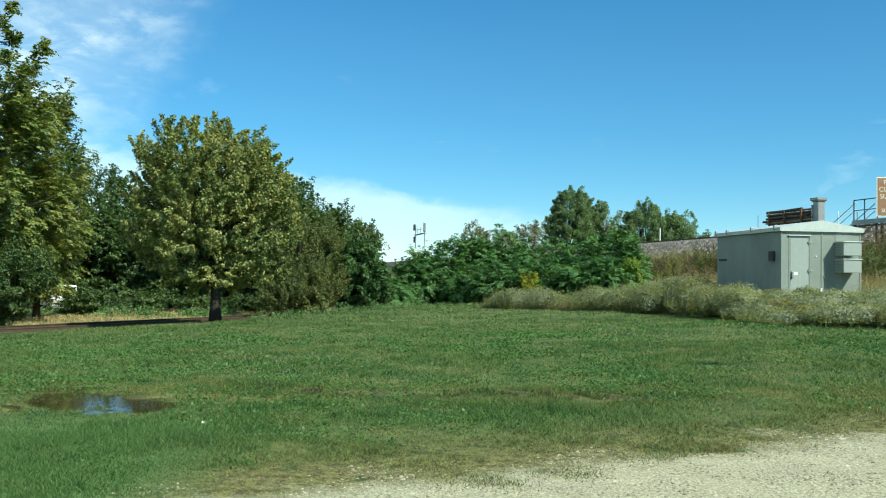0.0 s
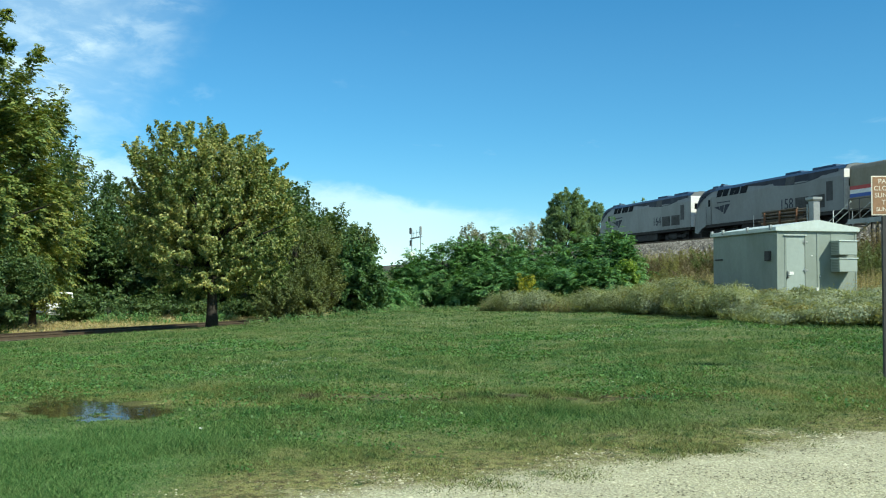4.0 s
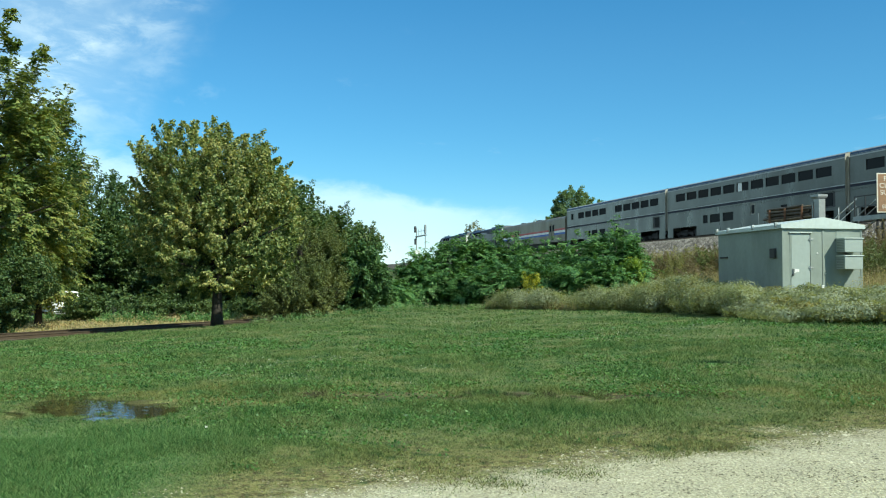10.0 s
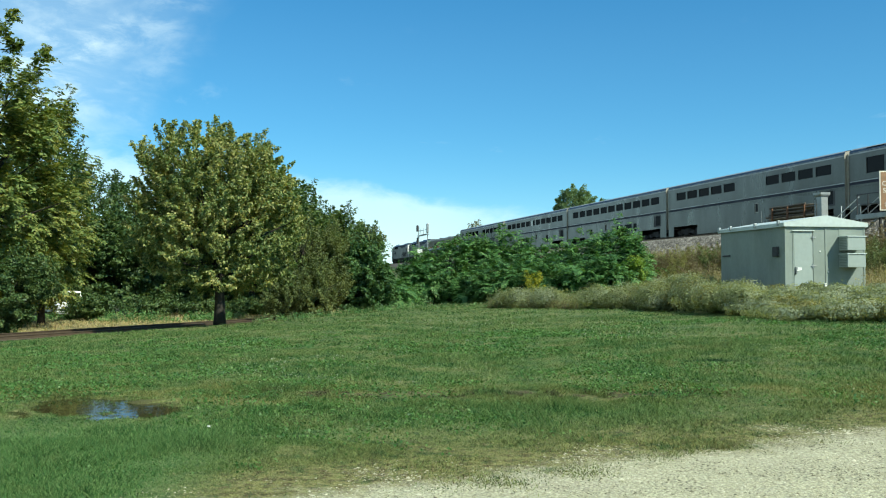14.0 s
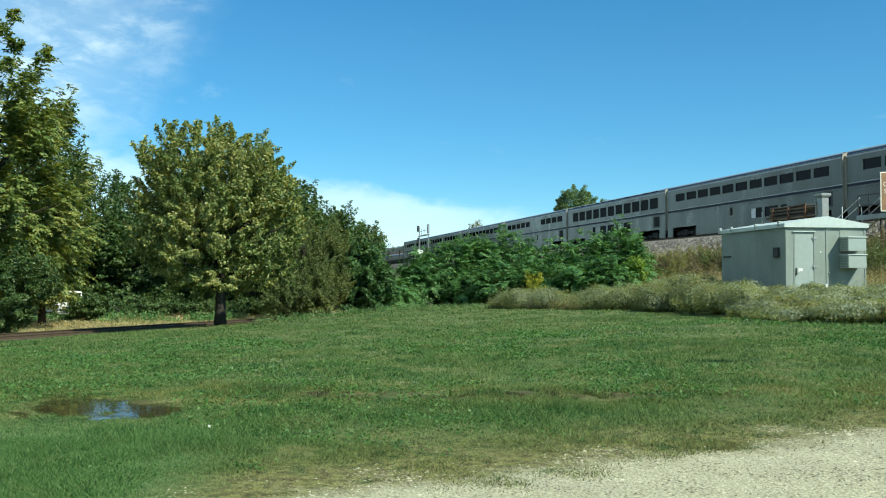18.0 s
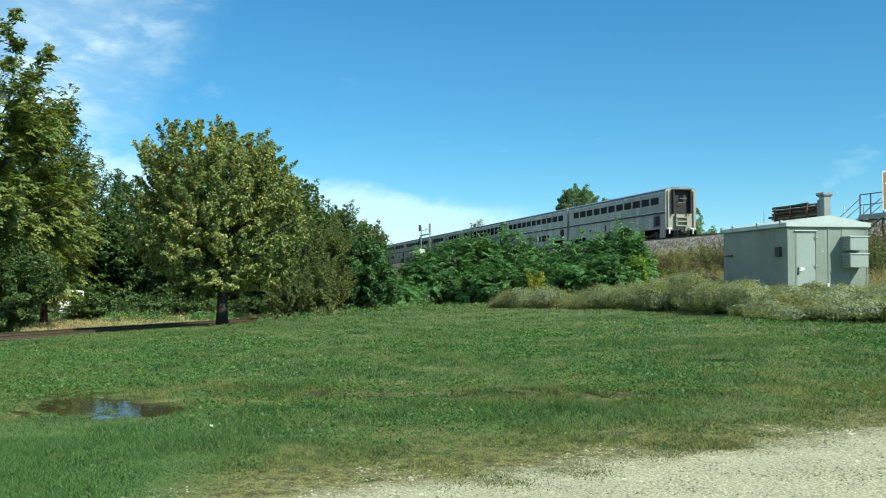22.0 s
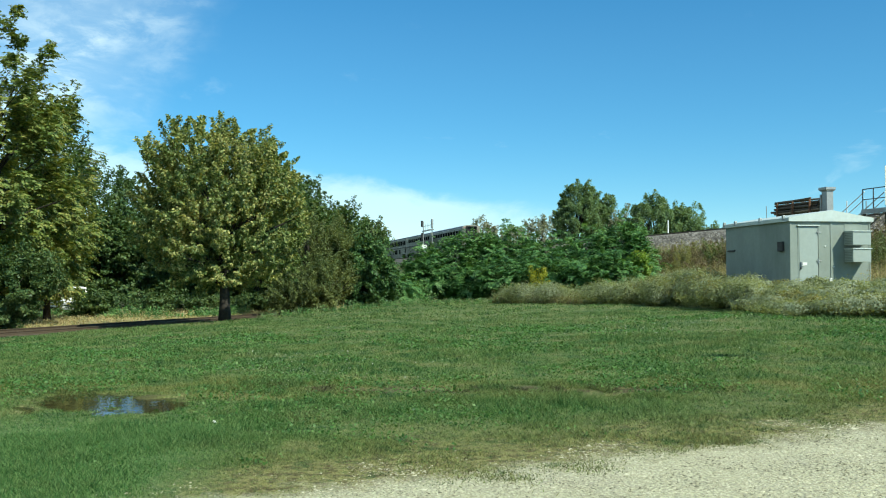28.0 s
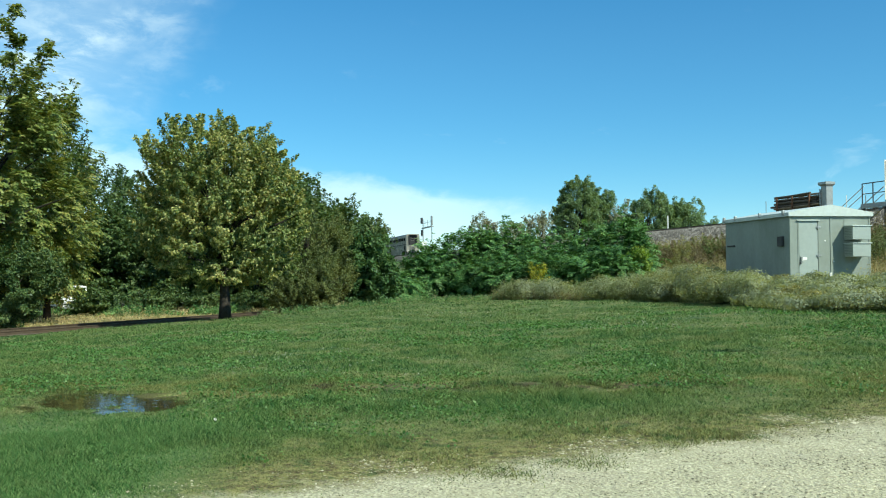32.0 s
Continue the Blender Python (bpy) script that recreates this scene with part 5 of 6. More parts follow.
def build_cabinet():
    g = frame_pose(46.60, LINE - 9.64, RAIL_Z - 1.34, 0.784, 0.862)
    c = thing("vent_stack", g, "square galvanised stack with a flared cap", "ventilation stack")
    part("shaft", Shape().box(0.40, 0.94, -0.26, 0.26, -0.6, 2.82, 0.02), M["steel"], c, "grey galvanised shaft")
    part("cap", Shape().loft([[(0.36, -0.30, 2.80), (0.98, -0.30, 2.80), (0.98, 0.30, 2.80), (0.36, 0.30, 2.80)], [(0.22, -0.38, 2.92), (1.04, -0.38, 2.92), (1.04, 0.38, 2.92), (0.22, 0.38, 2.92)], [(0.22, -0.38, 3.08), (1.04, -0.38, 3.08), (1.04, 0.38, 3.08), (0.22, 0.38, 3.08)]]), M["steel"], c)
    part("brace", Shape().tube([(-0.5, 0, 1.9), (0.3, 0, 2.78)], 0.05, 8), M["dark"], c)
    part("pipe", Shape().tube([(0.34, -0.30, -0.3), (0.34, -0.30, 2.6)], 0.05, 8), M["steel"], c)


def build_platform():
    """Signal maintainer's landing with stairs and pipe rails."""
    g = frame_pose(42.30, LINE - 9.56, RAIL_Z - 0.43, 0.784, 0.862)
    p = thing("service_platform", g, "galvanised steel service landing with stairs and pipe rails", "platform")
    part("deck", Shape().box(0.0, 5.5, -0.9, 0.9, -0.08, 0.0, 0.01), M["steel"], p)
    part("edge_beam", Shape().box(-0.02, 5.52, -0.95, -0.88, -0.28, 0.03, 0.01), M["steel"], p)
    for x in (0.1, 2.4, 5.3):
        for y in (-0.8, 0.8):
            part("leg", Shape().box(x - 0.06, x + 0.06, y - 0.06, y + 0.06, -2.4, -0.05, 0.01), M["dark"], p)
    for y in (-0.88, 0.88):
        for x in (0.05, 1.0, 3.2):
            part("rail_post", Shape().tube([(x, y, 0), (x, y, 1.33)], 0.036, 8), M["dark"], p)
        part("handrail", Shape().tube([(0.05, y, 1.33), (2.2, y, 1.33)], 0.032, 8).tube([(0.05, y, 0.66), (5.4, y, 0.66)], 0.028, 8), M["dark"], p)
    for k in range(7):
        part("tread", Shape().box(-0.32 - k * 0.33, -0.02 - k * 0.33, -0.7, 0.7, -0.20 - k * 0.19, -0.16 - k * 0.19, 0.005), M["steel"], p)
    for y in (-0.74, 0.74):
        part("stringer", Shape().tube([(0.05, y, -0.12), (-2.35, y, -1.5)], 0.06, 6), M["steel"], p)
        part("stair_rail", Shape().tube([(0.05, y, 1.2), (-2.5, y, -0.25)], 0.032, 8).tube([(0.05, y, 0.72), (-2.5, y, -0.72)], 0.028, 8).tube([(-1.6, y, -1.1), (-1.6, y, 0.75)], 0.03, 8), M["white" if y < 0 else "steel"], p)


def build_signal():
    g = frame_pose(164.6, LINE - 7.5, RAIL_Z + 0.05, 0.777, 0.904)
    s = thing("railway_signal", g, "tall grey signal mast with a bracket platform and dark heads", "railway signal")
    part("mast", Shape().tube([(0, 0, -2.5), (0, 0, 7.2)], 0.12, 8).tube([(8.0, 0, 2.0), (8.0, 0, 7.0)], 0.10, 8), M["steel"], s, "grey steel masts")
    part("bridge", Shape().box(-0.4, 8.4, -0.3, 0.3, 5.0, 5.2).tube([(0, -0.3, 6.1), (8, -0.3, 6.1)], 0.05, 6).tube([(3, -0.3, 5.2), (3, -0.3, 6.6)], 0.05, 6).tube([(5.5, -0.3, 5.2), (5.5, -0.3, 6.6)], 0.05, 6), M["steel"], s)
    for x, z in ((-1.3, 6.2), (-1.0, 3.4)):
        part("signal_head", Shape().box(x - 0.45, x + 0.45, -0.2, 0.2, z, z + 1.4, 0.1), M["dark"], s, "black signal head")
    part("ladder_cage", Shape().box(7.6, 8.4, -0.2, 0.2, 5.4, 7.4, 0.1), M["steel"], s, "grey cage round the second mast")
    part("case", Shape().box(-0.8, 0.9, -0.6, 0.6, 0.2, 2.0, 0.05), M["white"], s, "white relay case")


def build_milepost():
    p = thing("marker_post", frame_pose(95.51, LINE + 5.35, RAIL_Z - 1.28, 0.90), "thin pale marker post beside the railway", "post")
    part("post", Shape().box(-0.07, 0.07, -0.05, 0.05, -0.5, 3.9, 0.01), M["white"], p)


def build_sign():
    """Park notice: brown panel with a pale border on a steel channel post."""
    s = thing("park_sign", rooted(7.08, 13.0, -6), "brown metal park notice with pale lettering on a steel post", "sign")
    w, z0, z1 = 0.46, 2.57, 3.20
    x0 = -0.125
    part("panel", Shape().box(x0, x0 + w, -0.03, -0.02, z0, z1), M["lit"], s, "pale border plate")
    part("face", Shape().box(x0 + 0.018, x0 + w - 0.018, -0.034, -0.03, z0 + 0.018, z1 - 0.018), M["sign"], s, "brown sign face")
    for k, word in enumerate(("PARK", "CLOSED", "SUNSET", "TO", "SUNRISE")):
        t = part("lettering", lettering(word, 0.105 if k < 4 else 0.085, 0.001), None, s, "pale painted word")
        t.data.materials.append(M["lit"])
        t.matrix_basis = pose(x0 + w / 2, -0.037, z1 - 0.09 - k * 0.112)
    ch = Shape().box(0.04, 0.125, -0.02, -0.012, -0.5, 3.15).box(0.04, 0.05, -0.02, 0.03, -0.5, 3.15).box(0.115, 0.125, -0.02, 0.03, -0.5, 3.15)
    part("post", ch, M["dark"], s, "dark steel channel post")


def build_truck():
    """White pickup parked in the wood's edge, mostly behind leaves."""
    t = thing("pickup_truck", rooted(-24.0, 52.0, -58), "white pickup truck parked among the trees", "truck")
    body = [(-2.6, 0.5), (2.6, 0.5), (2.65, 0.95), (1.2, 1.08), (0.7, 1.75), (-0.7, 1.78), (-0.95, 1.1), (-2.6, 1.08)]
    part("body", Shape().loft([[(x, y, z) for x, z in body] for y in (-0.9, 0.9)]), M["white"], t)
    part("windscreen", Shape().loft([[(x, y, z) for y, z, x in ((-0.78, 1.12, 1.19), (0.78, 1.12, 1.19), (0.7, 1.68, 0.77), (-0.7, 1.68, 0.77))], [(x - 0.04, y, z) for y, z, x in ((-0.78, 1.12, 1.19), (0.78, 1.12, 1.19), (0.7, 1.68, 0.77), (-0.7, 1.68, 0.77))]]), M["glass"], t)
    part("grille", Shape().box(2.62, 2.68, -0.62, 0.62, 0.62, 0.86, 0.01), M["dark"], t)
    part("bumper", Shape().box(2.6, 2.74, -0.92, 0.92, 0.42, 0.58, 0.03), M["steel"], t)
    for y in (-0.78, 0.78):
        part("headlight", Shape().box(2.6, 2.67, y - 0.12, y + 0.12, 0.66, 0.84, 0.02), M["steel"], t)
    for y in (-0.905, 0.905):
        part("window", Shape().loft([[(x, y, z) for x, z in ((-0.75, 1.15), (0.85, 1.15), (0.55, 1.65), (-0.6, 1.68))], [(x, y * 0.99, z) for x, z in ((-0.75, 1.15), (0.85, 1.15), (0.55, 1.65), (-0.6, 1.68))]]), M["glass"], t)
        for x in (-1.7, 1.7):
            part("wheel", Shape().tube([(x, y * 0.8, 0.36), (x, y * 1.02, 0.36)], 0.36, 18), M["rubber"], t)


build_hut()
build_rack()
build_cabinet()
build_platform()
build_signal()
build_milepost()
build_sign()
build_truck()

# ---- trees and shrubs ----
def crown_clumps(rng, n, centre, rad, rough=0.22, inner=0.25, squash=1.0, boxy=2.0):
    """Middles of leaf clumps within an uneven ellipsoid; boxy above 2 squares its shoulders."""
    d = unit(rng.normal(size=(n, 3)))
    ph = rng.uniform(0, 6.28, 4)
    bulge = 1 + rough * (np.sin(d[:, 0] * 3.1 + ph[0]) * np.cos(d[:, 2] * 2.7 + ph[1]) + 0.7 * np.sin(d[:, 1] * 5.3 + d[:, 2] * 4.1 + ph[2]))
    r = rng.uniform(inner, 1, n) ** 0.45 * bulge
    r = r * (np.hypot(d[:, 0], d[:, 1]) ** boxy + np.abs(d[:, 2]) ** boxy) ** (-1 / boxy)
    d[:, 2] = np.where(d[:, 2] < 0, d[:, 2] * squash, d[:, 2])
    return np.asarray(centre) + d * r[:, None] * np.asarray(rad)


def limb_shape(rng, base, h0, tips, r0, wander=0.05, lean=(0, 0)):
    """A tapered trunk with a limb to each tip."""
    s = Shape()
    top = Vector(base) + Vector((lean[0], lean[1], h0))
    pts, rad = [], []
    for k in range(9):
        f = k / 8
        p = Vector(base).lerp(top, f) + Vector((rng.normal() * wander * h0 * f * 0.3, rng.normal() * wander * h0 * f * 0.3, 0))
        pts.append(p)
        rad.append(r0 * (1.18 if k == 0 else 1) * (1 - 0.8 * f))
    s.tube(pts, rad, 10)
    twigs = Shape()
    for tip in tips:
        tip = Vector(tip)
        f = min(0.92, max(0.25, ((tip.z - base[2]) / h0) * rng.uniform(0.45, 0.75)))
        i = int(f * 8)
        a = pts[i]
        mid = a.lerp(tip, 0.5) + Vector((rng.normal() * 0.12, rng.normal() * 0.12, 0.10 * (tip - a).length))
        r = rad[i] * 0.5
        twigs.tube([a, a.lerp(mid, 0.5), mid, mid.lerp(tip, 0.6), tip], [r, r * 0.8, r * 0.6, r * 0.35, 0.012], 6, False)
    return s, twigs


def tree(name, x, y, height, width, bottom, leaves, leaf, mat, seed, label, trunk=0.24, clumps=90, clump=0.7, style="leaf", category="tree",
         lit=0.55, rough=0.22, squash=0.8, deep=None, group="", inner=0.25, limbs=26, lift=0.5, spray=1.25, boxy=2.0, sweep=0.15, slender=0.72, tiers=0.7, aside=0.0, slim=0.55):
    """A broadleaf tree: trunk and limbs, and a crown of leaf clumps between bottom and height.
    sweep lifts the sprays, slender thins them, tiers below 0.7 lays them in level shelves, aside shifts the crown off the trunk."""
    rng = np.random.default_rng(seed)
    root = thing(name, rooted(x, y, 0, 0.05), label, category, group)
    cz, rz = (bottom + height) / 2, (height - bottom) / 2
    rad = np.array([width / 2, (deep or width) / 2, rz]) - clump * 0.5
    C = crown_clumps(rng, clumps, (aside, 0, cz), rad, rough, inner, squash, boxy)
    C[:, 2] = np.maximum(C[:, 2], bottom * 0.8 + 0.2)
    tips = C[rng.permutation(clumps)[:limbs]]
    stem, boughs = limb_shape(rng, (0, 0, 0), height * 0.72, tips, trunk)
    part("trunk", stem, M["bark"], root, "", True)
    tagged(part("branchwork", boughs, M["bark"], root, "", True), kind="stuff")
    # each clump is a spray that reaches outwards, its leaves thinning towards the tip
    away = unit(C - np.array([aside, 0, cz - rz * 0.5]))
    axis = unit(away + rng.normal(size=(clumps, 3)) * 0.4 + np.array([0, 0, sweep]))
    cs = clump * rng.uniform(0.5, 1.4, clumps)
    k = rng.integers(0, clumps, leaves)
    d = unit(rng.normal(size=(leaves, 3)))
    u = rng.uniform(-0.7, 1.0, leaves)
    r = rng.uniform(0, 1, leaves) ** 0.6 * (1 - 0.55 * np.clip(u, 0, 1)) * slender
    P = C[k] + (axis[k] * (u * spray)[:, None] + d * r[:, None] * np.array([1, 1, tiers])) * cs[k][:, None]
    P[:, 2] = np.maximum(P[:, 2], 0.05)
    out = away[k]
    N = unit(out * lit * 0.6 + np.array([0, 0, lift]) + rng.normal(size=(leaves, 3)) * 0.65)
    if style == "frond":
        m = leaves // 12
        D = unit(out[:m] * 0.9 + d[:m] * 0.5 + np.array([0, 0, 0.25]) + rng.normal(size=(m, 3)) * 0.3)
        V = frond_quads(P[:m], D, np.full(m, leaf), rng, 6, 0.4 if slim < 0.6 else 0.58)
    else:
        V = leaf_quads(P, N, np.full(leaves, leaf), rng, slim)
    part("crown", island_mesh("crown", V, 4, M[mat]), None, root)
    return root


def spot(px, y):
    """Where a bearing, given on a scale across the view, meets the plan's depth y."""
    return (px - 785) * y / 1450


def build_trees():
    # the yellowing maple that stands alone on the lawn's edge
    tree("maple_tree", -8.95, 33.0, 8.0, 6.9, 1.15, 130000, 0.125, "maple", 3, "broad maple turning yellow, standing alone at the lawn's edge", 0.23, 900, 0.36,
         squash=1.0, rough=0.07, inner=0.12, limbs=60, boxy=3.4, sweep=0.42, slender=0.60, spray=1.35, aside=-0.20)
    # tall pinnate-leaved trees beyond the branch track
    tree("walnut_tree", -21.9, 38.0, 13.9, 9.4, 1.0, 100000, 0.56, "walnut", 21, "tall tree with drooping feathery yellow-green leaves", 0.3, 330, 0.6, "frond", slim=0.7, rough=0.28, limbs=30, squash=1.0, inner=0.4, slender=0.6, spray=1.4)
    tree("walnut_tree", -24.5, 37.0, 12.0, 8.0, 1.0, 34000, 0.6, "walnut", 24, "tall leafy tree at the wood's edge", 0.3, 260, 0.65, "frond", slim=0.7, inner=0.45, rough=0.2, limbs=24, squash=1.0)
    tree("walnut_tree", -21.5, 44.0, 8.4, 4.6, 1.5, 34000, 0.5, "walnut", 25, "smaller tree with dull olive feathery leaves", 0.2, 150, 0.55, "frond", slim=0.7, inner=0.3, rough=0.15, limbs=24, squash=1.0)
    tree("bush", -18.0, 33.8, 4.0, 4.0, 0.05, 26000, 0.13, "wood", 22, "green leafy bush beside the branch track", 0.08, 90, 0.5, category="bush", limbs=16)
    tree("bush", -20.2, 32.6, 4.6, 4.8, 0.05, 28000, 0.13, "wood", 23, "dense green bush beside the branch track", 0.08, 100, 0.55, category="bush", limbs=16)
    # the wood behind: dark, tall, closed, its boughs in level shelves
    spots = [(-28.5, 55, 15.5, 10), (-16.6, 58, 10.6, 8), (-13.2, 57, 9.6, 7.5), (-33, 50, 16, 10), (-15, 70, 11.6, 10), (-9.6, 66, 8.6, 8.0), (-10.2, 57, 7.6, 6.6), (-23.4, 57, 6.6, 5.0)]
    for i, (x, y, h, w) in enumerate(spots):
        tree("woodland_tree", x, y, h, w, 1.9, 24000, 0.25, "wood", 40 + i, "tall dark green tree at the edge of the wood", 0.26, 230, 0.75, group="trees of the wood", rough=0.25, limbs=18, squash=1.0, tiers=0.28, spray=1.5, lift=1.0)
    for i, (x, y, h, w) in enumerate([(-25.8, 57.5, 3.0, 5), (-20.9, 48.6, 1.3, 2.2), (-12, 55.5, 1.3, 4), (-8.4, 52, 2.6, 4), (-15.8, 55, 1.1, 4), (-19.5, 55, 1.2, 4), (-5.2, 50, 3.0, 4)]):
        tree("bush", x, y, h, w, 0.05, 9000, 0.18, "wood", 60 + i, "low dark bush under the trees", 0.07, 60, 0.7, category="bush", limbs=10)
    for i, (x, y, h, w) in enumerate([(-26.5, 56, 3.5, 6), (-21.5, 57.5, 3.2, 6), (-18.0, 59, 3.4, 6), (-14.0, 59, 3.4, 6), (-11.0, 60, 3.2, 5), (-30, 64, 3.6, 8), (-25, 65, 3.6, 8), (-20, 66, 3.6, 8), (-15, 66, 3.6, 8)]):
        tree("bush", x, y, h, w, 0.05, 4500, 0.31, "wood", 160 + i, "dark undergrowth bush in the wood", 0.07, 60, 0.8, category="bush", limbs=8)
    for i, (x, y, h, w) in enumerate([(-40.5, 95, 15.6, 13), (-34.5, 95, 11.0, 12), (-28.5, 98, 13.0, 13), (-47, 92, 18, 14), (-37.5, 88, 9, 10), (-31, 88, 9, 10)]):
        tree("woodland_tree", x, y, h, w, 0.9, 20000, 0.38, "wood", 180 + i, "tall dark green tree deep in the wood", 0.35, 260, 1.1, group="trees of the wood", rough=0.2, limbs=14, squash=1.0, tiers=0.4, spray=1.5)
    # the wood goes on along the branch track, unseen: added to darken the train's reflections
    for i, (x, y, h, w) in enumerate([(-36, 42, 14, 10), (-41, 35, 13, 10), (-46, 27, 14, 11), (-50, 18, 13, 11), (-53, 8, 14, 11), (-55, -3, 13, 11), (-44, 44, 15, 11), (-56, -15, 13, 11)]):
        tree("woodland_tree", x, y, h, w, 0.6, 9000, 0.42, "wood", 170 + i, "tall dark green tree at the edge of the wood", 0.28, 110, 1.2, group="trees of the wood", rough=0.3, limbs=10, squash=1.0)
    # olive thicket behind the maple: thin twiggy trees, then a dark bush grown over with vines
    thicket = [(540, 46.5, 6.4, 4.2, "olive"), (585, 47.0, 5.6, 3.4, "olive"), (505, 50, 6.9, 4.4, "wood"), (565, 44.0, 3.6, 3.8, "olive"), (612, 46.0, 4.7, 2.8, "olive"), (520, 43.5, 2.8, 3.4, "olive")]
    for i, (px, y, h, w, mt) in enumerate(thicket):
        tree("thicket_tree", spot(px, y), y, h, w, 0.3, 24000, 0.115, mt, 70 + i, "dense olive-green thicket tree", 0.13, 120, 0.5, group="thicket trees", rough=0.12, limbs=60, sweep=0.5, slender=0.5, spray=1.5, slim=0.4)
    tree("vine_bush", spot(648, 45.5), 45.5, 4.35, 2.8, 0.2, 22000, 0.15, "vine", 77, "dark bush grown over with broad vine leaves", 0.1, 90, 0.45, category="bush", rough=0.1, limbs=14, squash=1.0, slim=0.8)
    tree("vine_bush", spot(672, 45.0), 45.0, 2.9, 2.0, 0.1, 9000, 0.15, "vine", 78, "low bush grown over with broad vine leaves", 0.07, 50, 0.4, category="bush", rough=0.1, limbs=8, squash=1.0, slim=0.8)
    arching = thing("arching_shoot", rooted(spot(640, 46.6), 46.6), "thin arching shoot with few leaves above the thicket", "shoot")
    line = [Vector((0.0, 0, 3.4)), Vector((0.25, 0, 4.7)), Vector((0.75, 0, 5.35)), Vector((1.3, 0, 4.85)), Vector((1.75, 0, 4.1))]
    part("stem", Shape().tube([Vector((0, 0, -0.1))] + line, [0.04, 0.03, 0.025, 0.02, 0.015, 0.008], 6), M["bark"], arching)
    rng = np.random.default_rng(79)
    P = np.concatenate([np.linspace(a, b, 26) for a, b in zip(line, line[1:])]) + rng.normal(size=(104, 3)) * 0.10
    part("foliage", island_mesh("foliage", leaf_quads(P, unit(rng.normal(size=P.shape) + np.array([0, 0, 0.6])), np.full(len(P), 0.17), rng), 4, M["olive"]), None, arching)
    # sumac thicket at the end of the lawn: bearing, depth, height, width
    sumac = [(706, 48, 1.9, 2.0), (735, 48.5, 2.8, 2.6), (768, 49, 3.9, 2.8), (800, 49, 4.35, 2.8), (834, 49.5, 4.55, 3.0), (868, 49.5, 4.6, 3.0), (904, 49.5, 4.5, 3.0), (940, 49, 4.3, 3.0), (975, 48.5, 3.7, 2.6), (1006, 48, 3.7, 2.8), (1040, 47, 4.0, 3.0),
             (1075, 46.5, 4.2, 3.0), (1103, 46, 4.35, 2.9), (1122, 44.8, 3.2, 1.9),
             (840, 48.2, 2.4, 2.6), (885, 46.6, 2.9, 3.0), (935, 46.3, 3.0, 3.2), (700, 46.6, 1.7, 2.4), (985, 45.2, 2.7, 2.8), (1030, 44.6, 2.7, 2.8), (1078, 43.6, 2.6, 2.4)]
    for i, (px, y, h, w) in enumerate(sumac):
        tree("sumac", spot(px, y), y, h, w, 0.5 if px < 850 and h > 2.5 else 0.1, 10000, 0.56, "sumac", 100 + i, "green sumac with drooping feathery leaves", 0.06, 60, 0.5, "frond", "shrub", group="sumac thicket", rough=0.18, limbs=20, squash=1.0)
    # bushes added to make the hedge's foot look deeply shaded
    for i, (px, y, h, w) in enumerate([(705, 50.2, 1.5, 2.6), (745, 50.6, 2.0, 3.0), (785, 50.8, 2.2, 3.0), (825, 51, 2.4, 3.0)]):
        tree("bush", spot(px, y), y, h, w, 0.05, 9000, 0.17, "wood", 240 + i, "low bush added as dark filling behind the sumac", 0.06, 60, 0.5, category="bush", limbs=10)
    tree("yellow_sapling", 4.75, 43.6, 2.2, 1.3, 0.3, 2600, 0.09, "yellow", 130, "young sapling with bright yellow leaves", 0.03, 30, 0.25, category="shrub", limbs=10)
    tree("yellow_sapling", 4.35, 41.2, 0.6, 0.9, 0.1, 420, 0.09, "yellow", 131, "low shrub with bright yellow leaves", 0.02, 12, 0.2, category="shrub", limbs=6)
    tree("yellow_sapling", spot(1128, 43.6), 43.6, 2.4, 1.4, 0.7, 1500, 0.13, "lime", 132, "sumac shoot with pale yellow-green leaves", 0.03, 24, 0.3, category="shrub", limbs=8)
    # beyond the main line, given by the height of their tops
    beyond = [("oak_tree", 1014, 125, 16.3, 7.8, 42000, 0.26, "oak", 140, "round dark green tree beyond the railway", 0.08, 1.3),
              ("oak_tree", 1060, 128, 14.2, 8.0, 32000, 0.26, "oak", 146, "dark green tree beyond the railway", 0.12, 1.3),
              ("oak_tree", 1152, 103, 11.3, 7.4, 34000, 0.22, "oak", 141, "spreading green tree beyond the railway", 0.15, 1.1),
              ("oak_tree", 1206, 103, 11.0, 6.8, 28000, 0.22, "oak", 147, "spreading green tree beyond the railway", 0.2, 1.1),
              ("oak_tree", 1256, 104, 8.4, 2.6, 8000, 0.2, "oak", 142, "small green tree beyond the railway", 0.15, 0.6),
              ("bare_tree", 850, 165, 13.2, 8.0, 6000, 0.36, "greyleaf", 143, "thin grey half-bare tree beyond the railway", 0.15, 1.1),
              ("bare_tree", 955, 150, 13.0, 9.0, 8000, 0.34, "greyleaf", 148, "thin grey half-bare tree beyond the railway", 0.15, 1.1),
              ("bare_tree", 905, 160, 11.6, 7.0, 6000, 0.34, "greyleaf", 149, "low grey half-bare tree beyond the railway", 0.15, 1.0),
              ("bare_tree", 1092, 126, 12.0, 5.5, 9000, 0.26, "greyleaf", 144, "thin grey-green tree beyond the railway", 0.15, 0.9),
              ("bare_tree", 1118, 118, 10.6, 3.4, 5000, 0.24, "olive", 145, "pale olive tree beyond the railway", 0.15, 0.8)]
